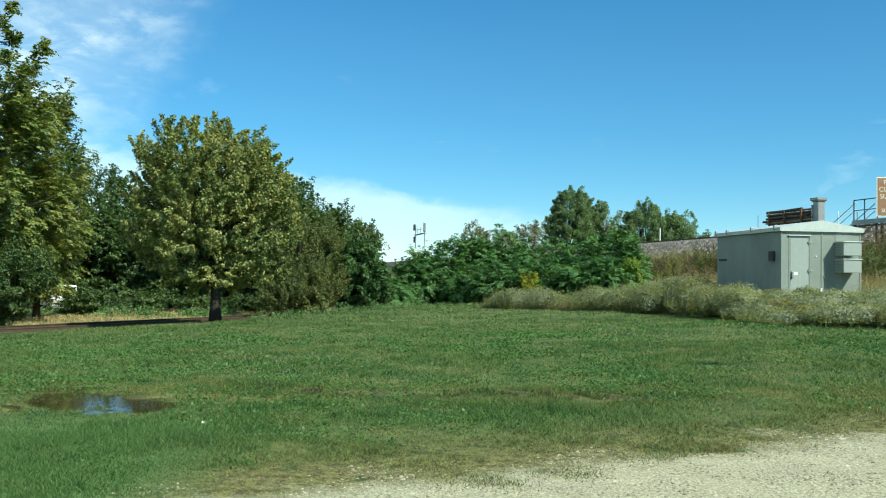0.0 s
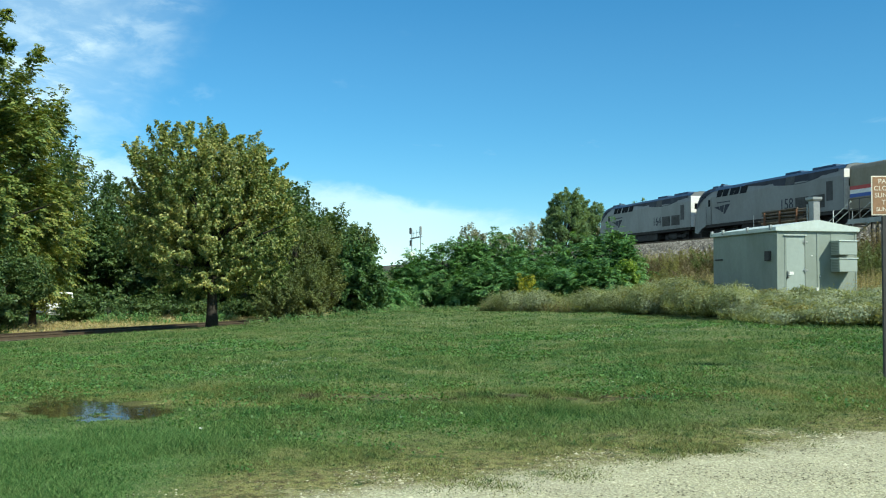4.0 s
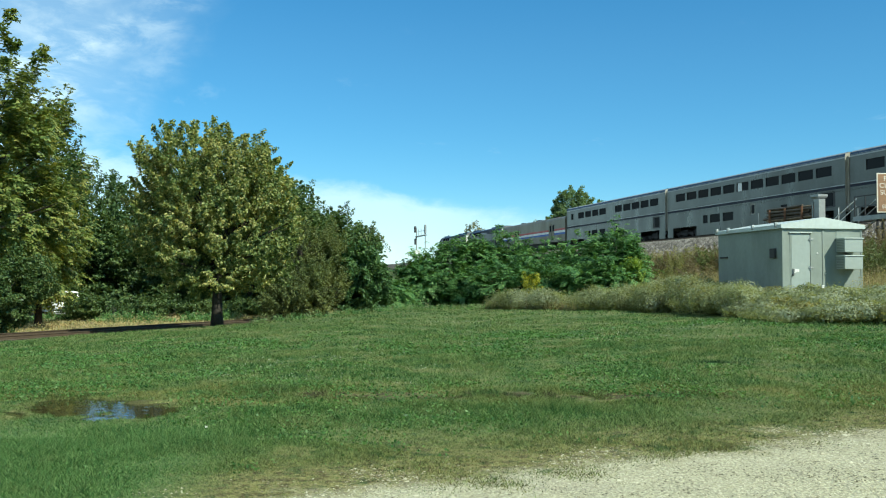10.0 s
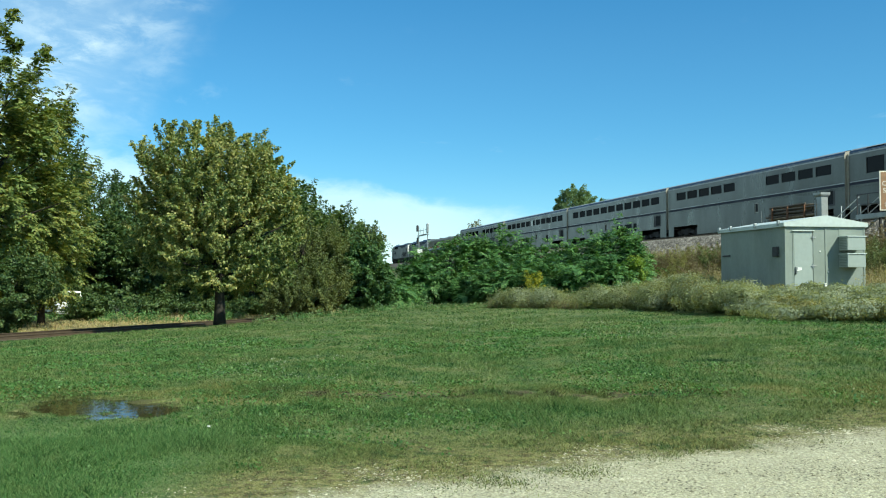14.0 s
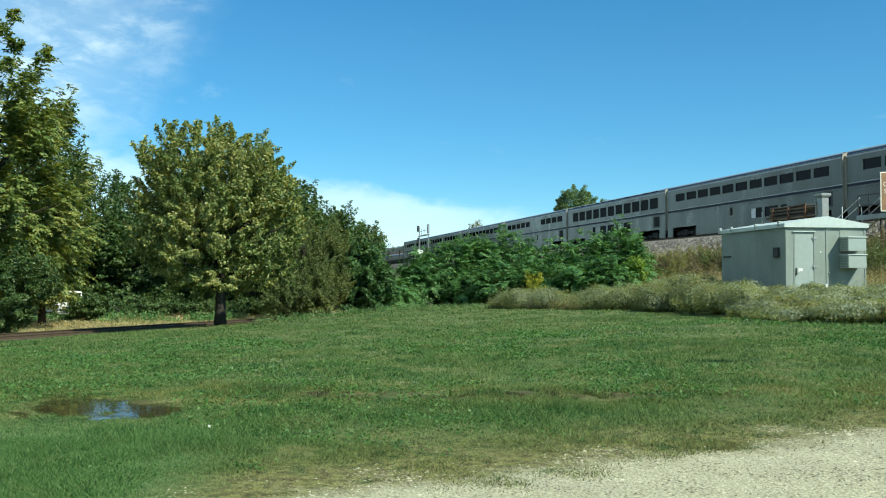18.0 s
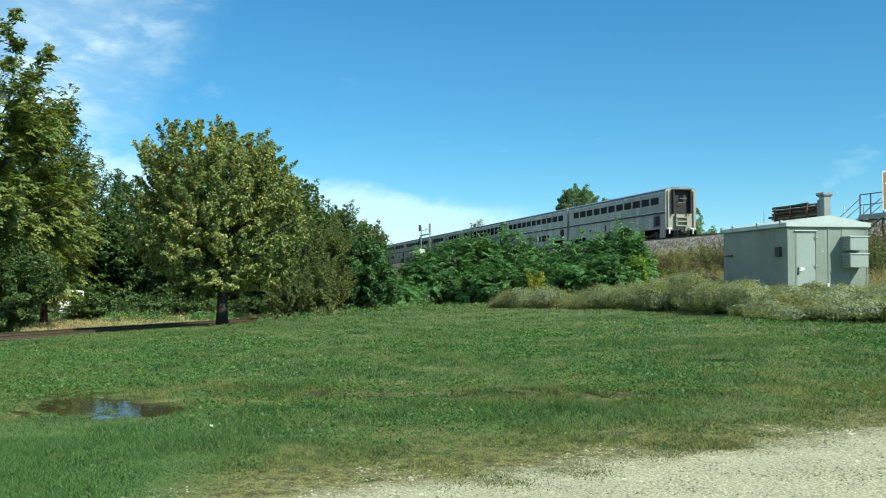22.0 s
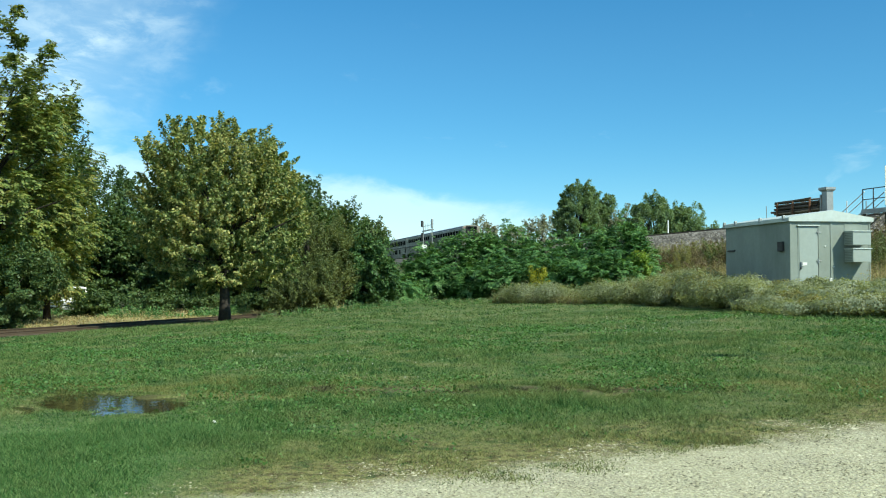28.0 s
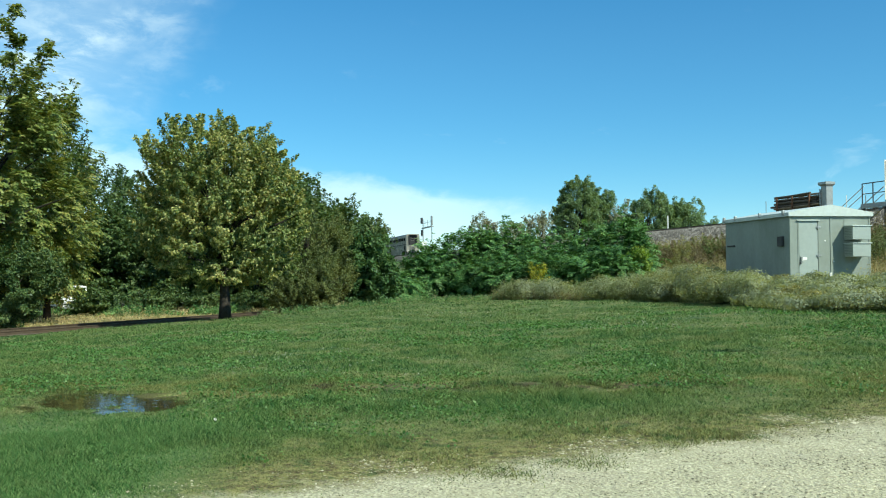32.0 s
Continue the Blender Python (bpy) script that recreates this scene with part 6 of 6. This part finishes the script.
    # mostly hidden trees before and past the road bridge, added to shade the train
    for i, (q, off, top, w) in enumerate([(178, 15.0, 12.5, 8), (196, 14.0, 13.0, 8), (214, 13.0, 13.0, 8), (228, 13.5, 14.0, 9), (270, 13.0, 15.0, 10), (290, 14.0, 16.0, 11), (312, 13.5, 16.0, 11), (336, 14.0, 17.0, 12), (362, 14.0, 17.0, 12)]):
        x, y = line_xy(LINE - off, q)[:2]
        y /= DEEP
        tree("woodland_tree", x, y, top - on_land(x, y), w, 0.4, 9000, 0.5, "wood", 230 + i, "tall dark green tree added to shade the railway", 0.3, 130, 1.3, group="trees of the wood", rough=0.2, limbs=10, squash=1.0)
    for name, px, y, top, w, leaves, leaf, mt, seed, lab, rough, clump in beyond:
        x = spot(px, y)
        tree(name, x, y, top - on_land(x, y), w, 0.5, int(leaves * 1.3), leaf, mt, seed, lab, 0.3, 240, clump * 0.7, rough=rough, squash=1.0, limbs=40, spray=1.0)


build_trees()

# ---- ground cover ----
def build_puddle():
    s = Shape()
    ring = [(-4.35 + 1.7 * math.cos(a), (10.05 + 1.3 * math.sin(a)) * DEEP, on_land(-4.35, 10.05) + 0.055) for a in [2 * math.pi * k / 40 for k in range(40)]]
    s.add(ring, [tuple(range(40))])
    m, nt, bsdf, _ = node_mat("muddy_water")
    bsdf.inputs["Base Color"].default_value = (0.040, 0.032, 0.016, 1)
    bsdf.inputs["Roughness"].default_value = 0.03
    bsdf.inputs["IOR"].default_value = 1.33
    tc = nt.nodes.new("ShaderNodeTexCoord")
    bump_node(nt, noise_node(nt, tc.outputs["Object"], 5, 2), 0.08, 0.02, bsdf)
    ob = new("puddle_water", s.mesh("puddle_water", m))
    tagged(ob, "shallow muddy puddle in the lawn reflecting the sky", "puddle", kind="structure")


def gravel_side(x, y):
    return y - GRAVEL_LINE[0] - GRAVEL_LINE[1] * x


def build_turf():
    rng = np.random.default_rng(77)
    groups = []
    # distance bands: near blades fine and many, farther ones larger and fewer
    for y0, y1, n, h, w in ((5.2, 8, 200000, 0.042, 0.006), (8, 12, 150000, 0.045, 0.008), (12, 19, 150000, 0.048, 0.012), (19, 30, 90000, 0.052, 0.02), (30, 46, 50000, 0.055, 0.035)):
        y = np.sqrt(rng.uniform(y0 ** 2, y1 ** 2, n))
        x = y * rng.uniform(-0.60, 0.60, n)
        g = gravel_side(x, y) + 0.5 * wave(x, y, 2.1) + 0.3 * wave(x, y, 5.3, 1.0) + rng.normal(size=n) * 0.25
        keep = (g > 0.15) & (edge_over(x, y) < 0.6) & (puddle_dip(x, y) < 0.045)
        keep &= rng.uniform(0, 1, n) < np.clip(0.55 + g * 0.4, 0, 1)
        keep &= ~((np.abs(y - 11.05 - 0.25 * wave(x, y, 1.9, 0.2)) < 0.36) & (x > -1.9) & (x < 3.8) & (wave(x, y, 2.3, 0.5) + 0.6 * wave(x, y, 6.1, 1.5) > 0.12))
        keep &= (np.hypot((x + 4.15) / 1.3, (y - 9.9) / 0.95) + 0.35 * wave(x, y, 3.1, 0.8) + 0.25 * wave(x, y, 9.0, 0.1) > 0.50)
        x, y = x[keep], y[keep]
        wet = np.hypot((x + 4.35) / 2.2, (y - 9.7) / 1.9)
        tall = smooth01(wet, 0.5, 1.3) * 0.8 + 0.2 + 0.45 * smooth01(-x, 1.8, 3.0) * smooth01(-y, -9, -7.6) + 0.7 * wave(x, y, 1.3, 0.4) + 0.55 * wave(x, y, 4.1, 2.2) + 0.35 * smooth01(y, 8.4, 9.0) * smooth01(-y, -10.6, -10.0) * smooth01(x, -1.2, 0)
        P = laid(x, y, -0.005)
        worn = smooth01(gravel_side(x, y) + 0.5 * wave(x, y, 1.7, 0.9), 0.6, 3.0) * 0.55 + 0.45
        groups.append(blade_tris(P, h * np.clip(tall, 0.6, 3) * worn, w * (1.5 - 0.5 * worn), rng, 0.8))
    ob = new("lawn_grass", island_mesh("lawn_grass", np.concatenate(groups), 3, M["turf"]))
    tagged(ob, "short green lawn grass, thin and dry near the gravel", "grass", kind="stuff")
    # broad-leaved weeds in the turf, in patches
    n = 70000
    y = np.sqrt(rng.uniform(6.5 ** 2, 24 ** 2, n))
    x = y * rng.uniform(-0.6, 0.6, n)
    spot = wave(x, y, 0.8, 1.7) + 0.7 * wave(x, y, 2.3, 0.2) + 0.5 * wave(x, y, 5.9, 1.1)
    ok = (spot > 0.28) & (edge_over(x, y) < -1) & (gravel_side(x, y) > 0.9) & (puddle_dip(x, y) < 0.01)
    P = laid(x, y, rng.uniform(0.02, 0.08, n))[ok]
    N = unit(rng.normal(size=P.shape) * 0.7 + np.array([0, 0, 1.0]))
    ob = new("lawn_weeds", island_mesh("lawn_weeds", leaf_quads(P, N, 0.016 + 0.0016 * P[:, 1], rng, 0.8, 0.1), 4, M["broadleaf"]))
    tagged(ob, "small broad-leaved weeds and clover leaves in the lawn", "weeds", kind="stuff")
    n = 15000
    x, y = rng.uniform(-6.6, 6.5, n), rng.normal(size=n) * 0.75 + 11.3
    ok = (wave(x, y, 1.5, 0.7) + 0.6 * wave(x, y, 3.7, 1.2) + rng.normal(size=n) * 0.45 > 0.45) & (puddle_dip(x, y) < 0.02) & (gravel_side(x, y) > 1.2)
    P = laid(x, y, rng.uniform(0.03, 0.10, n))[ok]
    N = unit(rng.normal(size=P.shape) * 0.55 + np.array([0, 0, 1.0]))
    ob = new("broad_weeds", island_mesh("broad_weeds", leaf_quads(P, N, rng.uniform(0.022, 0.05, len(P)), rng, 0.6, 0.12), 4, M["broadleaf"]))
    tagged(ob, "rosettes of broad-leaved weeds along the wet rut", "weeds", kind="stuff")
    # white clover heads
    n = 6000
    y = np.sqrt(rng.uniform(11 ** 2, 30 ** 2, n))
    x = y * rng.uniform(-0.3, 0.55, n)
    ok = (wave(x, y, 0.5, 2.0) + 0.8 * wave(x, y, 1.4, 0.6) + 0.5 * wave(x, y, 3.0, 1.9) > 0.35) & (edge_over(x, y) < -1) & (gravel_side(x, y) > 2.2)
    P = laid(x, y, 0.06)[ok]
    me = chip_mesh("clover", P, rng.uniform(0.010, 0.020, len(P)), rng, M["clover"])
    tagged(new("clover_flowers", me), "small white clover heads scattered in the lawn", "flowers", kind="stuff")


def build_gravel():
    rng = np.random.default_rng(78)
    n = 95000
    y = np.sqrt(rng.uniform(4.6 ** 2, 9.6 ** 2, n))
    x = y * rng.uniform(-0.6, 0.62, n)
    g = gravel_side(x, y) + 0.5 * wave(x, y, 2.1) + 0.3 * wave(x, y, 5.3, 1.0) + rng.normal(size=n) * 0.15
    keep = (g < 0.02) | ((g < 0.45) & (rng.uniform(0, 1, n) < 0.12))
    P = laid(x, y, 0.004)[keep]
    me = chip_mesh("gravel", P, rng.gamma(2.0, 0.0045, len(P)) + 0.005, rng, M["stone"], 0.4)
    tagged(new("gravel_stones", me), "loose pale crushed limestone chips", "gravel", kind="stuff")


def weed_patch(name, label, x, y, h, seed, mats, leaf=0.09, seedy=0.5):
    """Tall weeds: stems with narrow leaves and pale tops."""
    rng = np.random.default_rng(seed)
    n = len(x)
    P = laid(x, y)
    stem_h = h * rng.uniform(0.65, 1.15, n)
    lean = rng.normal(size=(n, 2)) * 0.16
    groups = {m: [] for m in mats}
    straws = {m: [] for m in mats}
    keys = list(mats)
    pick = rng.choice(len(keys), n, p=[mats[k] for k in keys])
    for i, key in enumerate(keys):
        s = pick == i
        Q, hh, ll = P[s], stem_h[s], lean[s]
        if len(Q) == 0:
            continue
        if key == "seed":
            k = 9
            f = rng.uniform(0.72, 1.05, (len(Q), k))
        else:
            k = 8 if key not in ("straw", "hay", "brownweed") else 3
            f = rng.uniform(0.05, 1.0, (len(Q), k))
        C = np.repeat(Q[:, None], k, 1).copy()
        C[..., 0] += ll[:, None, 0] * hh[:, None] * f + rng.normal(size=f.shape) * 0.07
        C[..., 1] += ll[:, None, 1] * hh[:, None] * f + rng.normal(size=f.shape) * 0.07
        C[..., 2] += hh[:, None] * f
        C = C.reshape(-1, 3)
        N = unit(rng.normal(size=C.shape) + np.array([0, 0, 0.5]))
        groups[key].append(leaf_quads(C, N, np.full(len(C), leaf if key != "seed" else leaf * 0.6), rng, 0.30 if key != "seed" else 0.6))
        for _ in range(4 if key in ("straw", "hay", "brownweed") else 2):
            J = Q + np.column_stack([rng.normal(size=(len(Q), 2)) * 0.09, np.zeros(len(Q))])
            straws[key].append(blade_tris(J, hh * rng.uniform(0.7, 1.1, len(Q)), np.full(len(Q), 0.018), rng, 0.22))
    root = thing(name, Matrix(), label, "weeds", kind="stuff")
    for key, gs in groups.items():
        if gs:
            tagged(part("foliage" if key != "seed" else "seed_heads", island_mesh(name, np.concatenate(gs), 4, M[key]), None, root), kind="stuff")
            tagged(part("stalks", island_mesh(name, np.concatenate(straws[key]), 3, M[key]), None, root), kind="stuff")


def build_weeds():
    rng = np.random.default_rng(90)

    def band(n, a0, a1, e0, e1):
        a = np.radians(rng.uniform(a0, a1, n))
        e = rng.uniform(e0, e1, n)
        r = np.interp(np.degrees(a), EDGE_A, EDGE_R) + e
        return r * np.sin(a), r * np.cos(a)

    def outside_hut(x, y):
        c, s = math.cos(radians(10)), math.sin(radians(10))
        u, w = (x - 11.64) * c + (y - 27.8) * s, -(x - 11.64) * s + (y - 27.8) * c
        return ~((u > -0.15) & (u < 3.2) & (w > -0.65) & (w < 4.4))

    x, y = band(3600, 9.5, 36, 1.3, 8.0)
    ok = outside_hut(x, y)
    x, y = x[ok], y[ok]
    a = np.degrees(np.arctan2(x, y))
    far = np.where(a < 20.5, smooth01(edge_over(x, y), 0.2, 1.2), smooth01(edge_over(x, y), 0.3, 3.0))
    h = (0.72 - 0.42 * smooth01(a, 20.3, 22.3) + 0.22 * wave(x, y, 0.9, 0.3)) * (0.35 + 0.65 * far)
    weed_patch("roadside_weeds", "tall pale green weeds with grey seed heads round the hut", x, y, h, 91, {"weed": 0.60, "paleweed": 0.30, "straw": 0.05, "seed": 0.05}, 0.055)
    x, y = band(7000, 8.5, 37, 7.0, 24.0)
    ok = outside_hut(x, y)
    x, y = x[ok], y[ok]
    weed_patch("bank_grass", "tall tawny grass on the railway bank", x, y, 0.8 + 0.25 * wave(x, y, 0.5), 92, {"straw": 0.70, "yellowweed": 0.12, "brownweed": 0.18}, 0.10)
    q = rng.uniform(22, 120, 11000)
    p = LINE + rng.uniform(-16.5, -9.1, 11000)
    x, y = p * ACROSS[0] + q * ALONG[0], (p * ACROSS[1] + q * ALONG[1]) / DEEP
    weed_patch("bank_grass", "dry brown and olive grass below the ballast", x, y, 0.85 + 0.3 * wave(x, y, 0.45, 1.0), 93, {"straw": 0.58, "yellowweed": 0.18, "brownweed": 0.24}, 0.12)
    # verge of the branch track
    n = 14000
    k = rng.integers(4, 30, n)
    L = np.array(LOW)
    o = 1.15 + 15 * rng.uniform(0, 1, n) ** 1.7
    f = rng.uniform(0, 1, n)
    x = L[k, 0] + (L[k + 1, 0] - L[k, 0]) * f - L[k, 3] * o
    y = (L[k, 1] + (L[k + 1, 1] - L[k, 1]) * f - L[k, 4] * o) / DEEP
    ok = edge_over(x, y) > 0.5
    weed_patch("verge_grass", "dry straw-coloured grass along the branch track", x[ok], y[ok], 0.20 + 0.08 * wave(x[ok], y[ok], 0.8), 94, {"hay": 0.75, "weed": 0.15, "brownweed": 0.10}, 0.12)
    # bushy asters and goldenrod gone pale, in rounded clumps
    for key, share, n, size in (("weed", 170, 1300, 0.075), ("yellowweed", 30, 1200, 0.075), ("paleweed", 150, 1300, 0.07)):
        cx, cy = band(share, 4.0, 36, 0.25, 4.6)
        ok = outside_hut(cx, cy)
        cx, cy = cx[ok], cy[ok]
        ca = np.degrees(np.arctan2(cx, cy))
        rr = rng.uniform(0.35, 0.90, len(cx))
        hh = rng.uniform(0.55, 1.25, len(cx)) * np.where(ca < 18.5, 1.0, np.where(ca < 20.5, 0.8, 0.45))
        k = np.repeat(np.arange(len(cx)), n)
        d = unit(rng.normal(size=(len(k), 3)))
        f = rng.uniform(0.35, 1.05, len(k)) ** 0.5 * (1 + 0.25 * np.sin(d[:, 0] * 7 + k) * np.cos(d[:, 1] * 6 + k * 2.0))
        P = np.stack([cx[k] + d[:, 0] * rr[k] * f, cy[k] * DEEP + d[:, 1] * rr[k] * f, np.maximum(0.04, hh[k] * (0.52 + 0.50 * d[:, 2] * f)) + land(cx, cy)[k]], 1)
        N = unit(d * 1.1 + rng.normal(size=d.shape) * 0.4 + np.array([0, 0, 0.25]))
        lab = {"weed": "rounded clumps of pale green leafy weeds", "yellowweed": "bushy weeds turning yellow beside the hut", "paleweed": "downy pale grey-green weeds beside the hut"}[key]
        tagged(new("weed_clumps", island_mesh("weed_clumps", leaf_quads(P, N, np.full(len(P), size), rng, 0.65), 4, M[key])), lab, "weeds", kind="stuff")
    # low green plants at the wood's foot
    x = rng.uniform(-25, -12.5, 1900)
    y = rng.uniform(46.5, 53.5, 1900)
    ok = wave(x, y, 0.55, 0.9) + 0.5 * wave(x, y, 1.7, 0.3) > 0.05
    weed_patch("undergrowth", "low bright green plants along the wood's edge", x[ok], y[ok], np.clip(0.5 + 0.3 * wave(x[ok], y[ok], 1.1), 0.15, 1), 98, {"sumac": 0.8, "weed": 0.2}, 0.2)
    # low brown shrubs on the bank
    shrubs = [(1160, 54, 1.9, 3.0), (1190, 52, 2.0, 3.2), (1222, 51, 2.1, 3.2), (1252, 49, 2.0, 3.0), (1282, 48, 2.0, 3.0), (1310, 47, 1.8, 3.0), (1205, 47, 1.5, 2.6), (1245, 45, 1.4, 2.6), (1548, 36, 1.6, 2.6), (1575, 37, 1.9, 2.8)]
    for i, (px, y, hh, w) in enumerate(shrubs):
        tree("bank_shrub", spot(px, y), y, hh, w, 0.05, 12000, 0.085, ("olive", "brownweed", "yellowweed", "brownweed")[i % 4], 200 + i, "low brown shrub on the grassy bank", 0.03, 70, 0.35, category="shrub", limbs=24, sweep=0.8, slender=0.5, spray=1.6, slim=0.35)
    # brown dock and goldenrod at the thicket's foot
    x, y = band(1500, 3.2, 9.5, 0.2, 3.0)
    weed_patch("dock_weeds", "brown and green weeds at the foot of the sumac", x, y, 0.7 + 0.3 * wave(x, y, 1.2), 95, {"brownweed": 0.38, "yellowweed": 0.34, "weed": 0.28}, 0.12)
    x, y = band(1600, -13, 4, 0.1, 2.5)
    weed_patch("rough_grass", "rough green grass where the mowing stops", x, y, np.full(len(x), 0.3), 96, {"sumac": 0.7, "weed": 0.3}, 0.1)


def build_litter():
    """A scrap of white paper on the lawn."""
    s = Shape().add([(-0.04, -0.03, 0.03), (0.045, -0.025, 0.02), (0.05, 0.035, 0.05), (-0.035, 0.04, 0.035), (0.0, 0.0, 0.065)], [(0, 1, 4), (1, 2, 4), (2, 3, 4), (3, 0, 4)])
    tagged(new("paper_scrap", s.mesh("paper_scrap", M["white"])), "crumpled scrap of white paper lying on the lawn", "litter").matrix_basis = rooted(-2.45, 8.62, 20) @ Matrix.Scale(0.55, 4)


build_puddle()
build_litter()
build_turf()
build_gravel()
build_weeds()

# ---- what moves ----
def build_insect():
    """A small dark fly that crosses close to the camera."""
    fly = thing("flying_insect", Matrix(), "small dark insect flying across the open sky", "insect")
    part("body", Shape().loft([[(x, r * math.cos(a), r * math.sin(a)) for a in [math.pi * k / 4 for k in range(8)]] for x, r in ((-0.006, 0.0006), (-0.003, 0.0018), (0.001, 0.0022), (0.004, 0.0017), (0.006, 0.0006))]), M["dark"], fly)
    for sg in (-1, 1):
        part("wing", Shape().loft([[(0.001, sg * 0.001, 0.002), (0.003, sg * 0.005, 0.004), (-0.002, sg * 0.008, 0.004), (-0.005, sg * 0.005, 0.003)], [(0.001, sg * 0.001, 0.0022), (0.003, sg * 0.005, 0.0042), (-0.002, sg * 0.008, 0.0042), (-0.005, sg * 0.005, 0.0032)]]), M["dark"], fly)
    return fly


FLY = build_insect()


def motions():
    """The train runs along the main line at an even 13 m/s; a fly crosses from one side to the other."""
    for car, back in TRAIN:
        rows = []
        for t in (0, 8, 16, 24, 32):
            s = 43.89 + 13.029 * t - back
            p = ACROSS * LINE + ALONG * s
            rows.append((t, pose(p[0], p[1], RAIL_Z, 0, 0, 90 + math.degrees(WAY))))
        walk(car, rows)
    rows = [(0, pose(9.0, 3.48, 2.3, 0, 0, 180)), (12.0, pose(5.5, 3.48, 2.26, 0, 0, 180))]
    for t in (12.5, 12.6, 12.7, 12.8, 12.9, 13.0, 13.1, 13.2, 13.4):
        rows.append((t, pose(0.95 - 5.38 * (t - 12.7), 3.48, 2.22 + 0.75 * (t - 12.7), 0, 0, 180)))
    rows += [(14.0, pose(-6.0, 3.48, 3.2, 0, 0, 180)), (32, pose(-9.0, 3.48, 3.3, 0, 0, 180))]
    walk(FLY, rows)


motions()
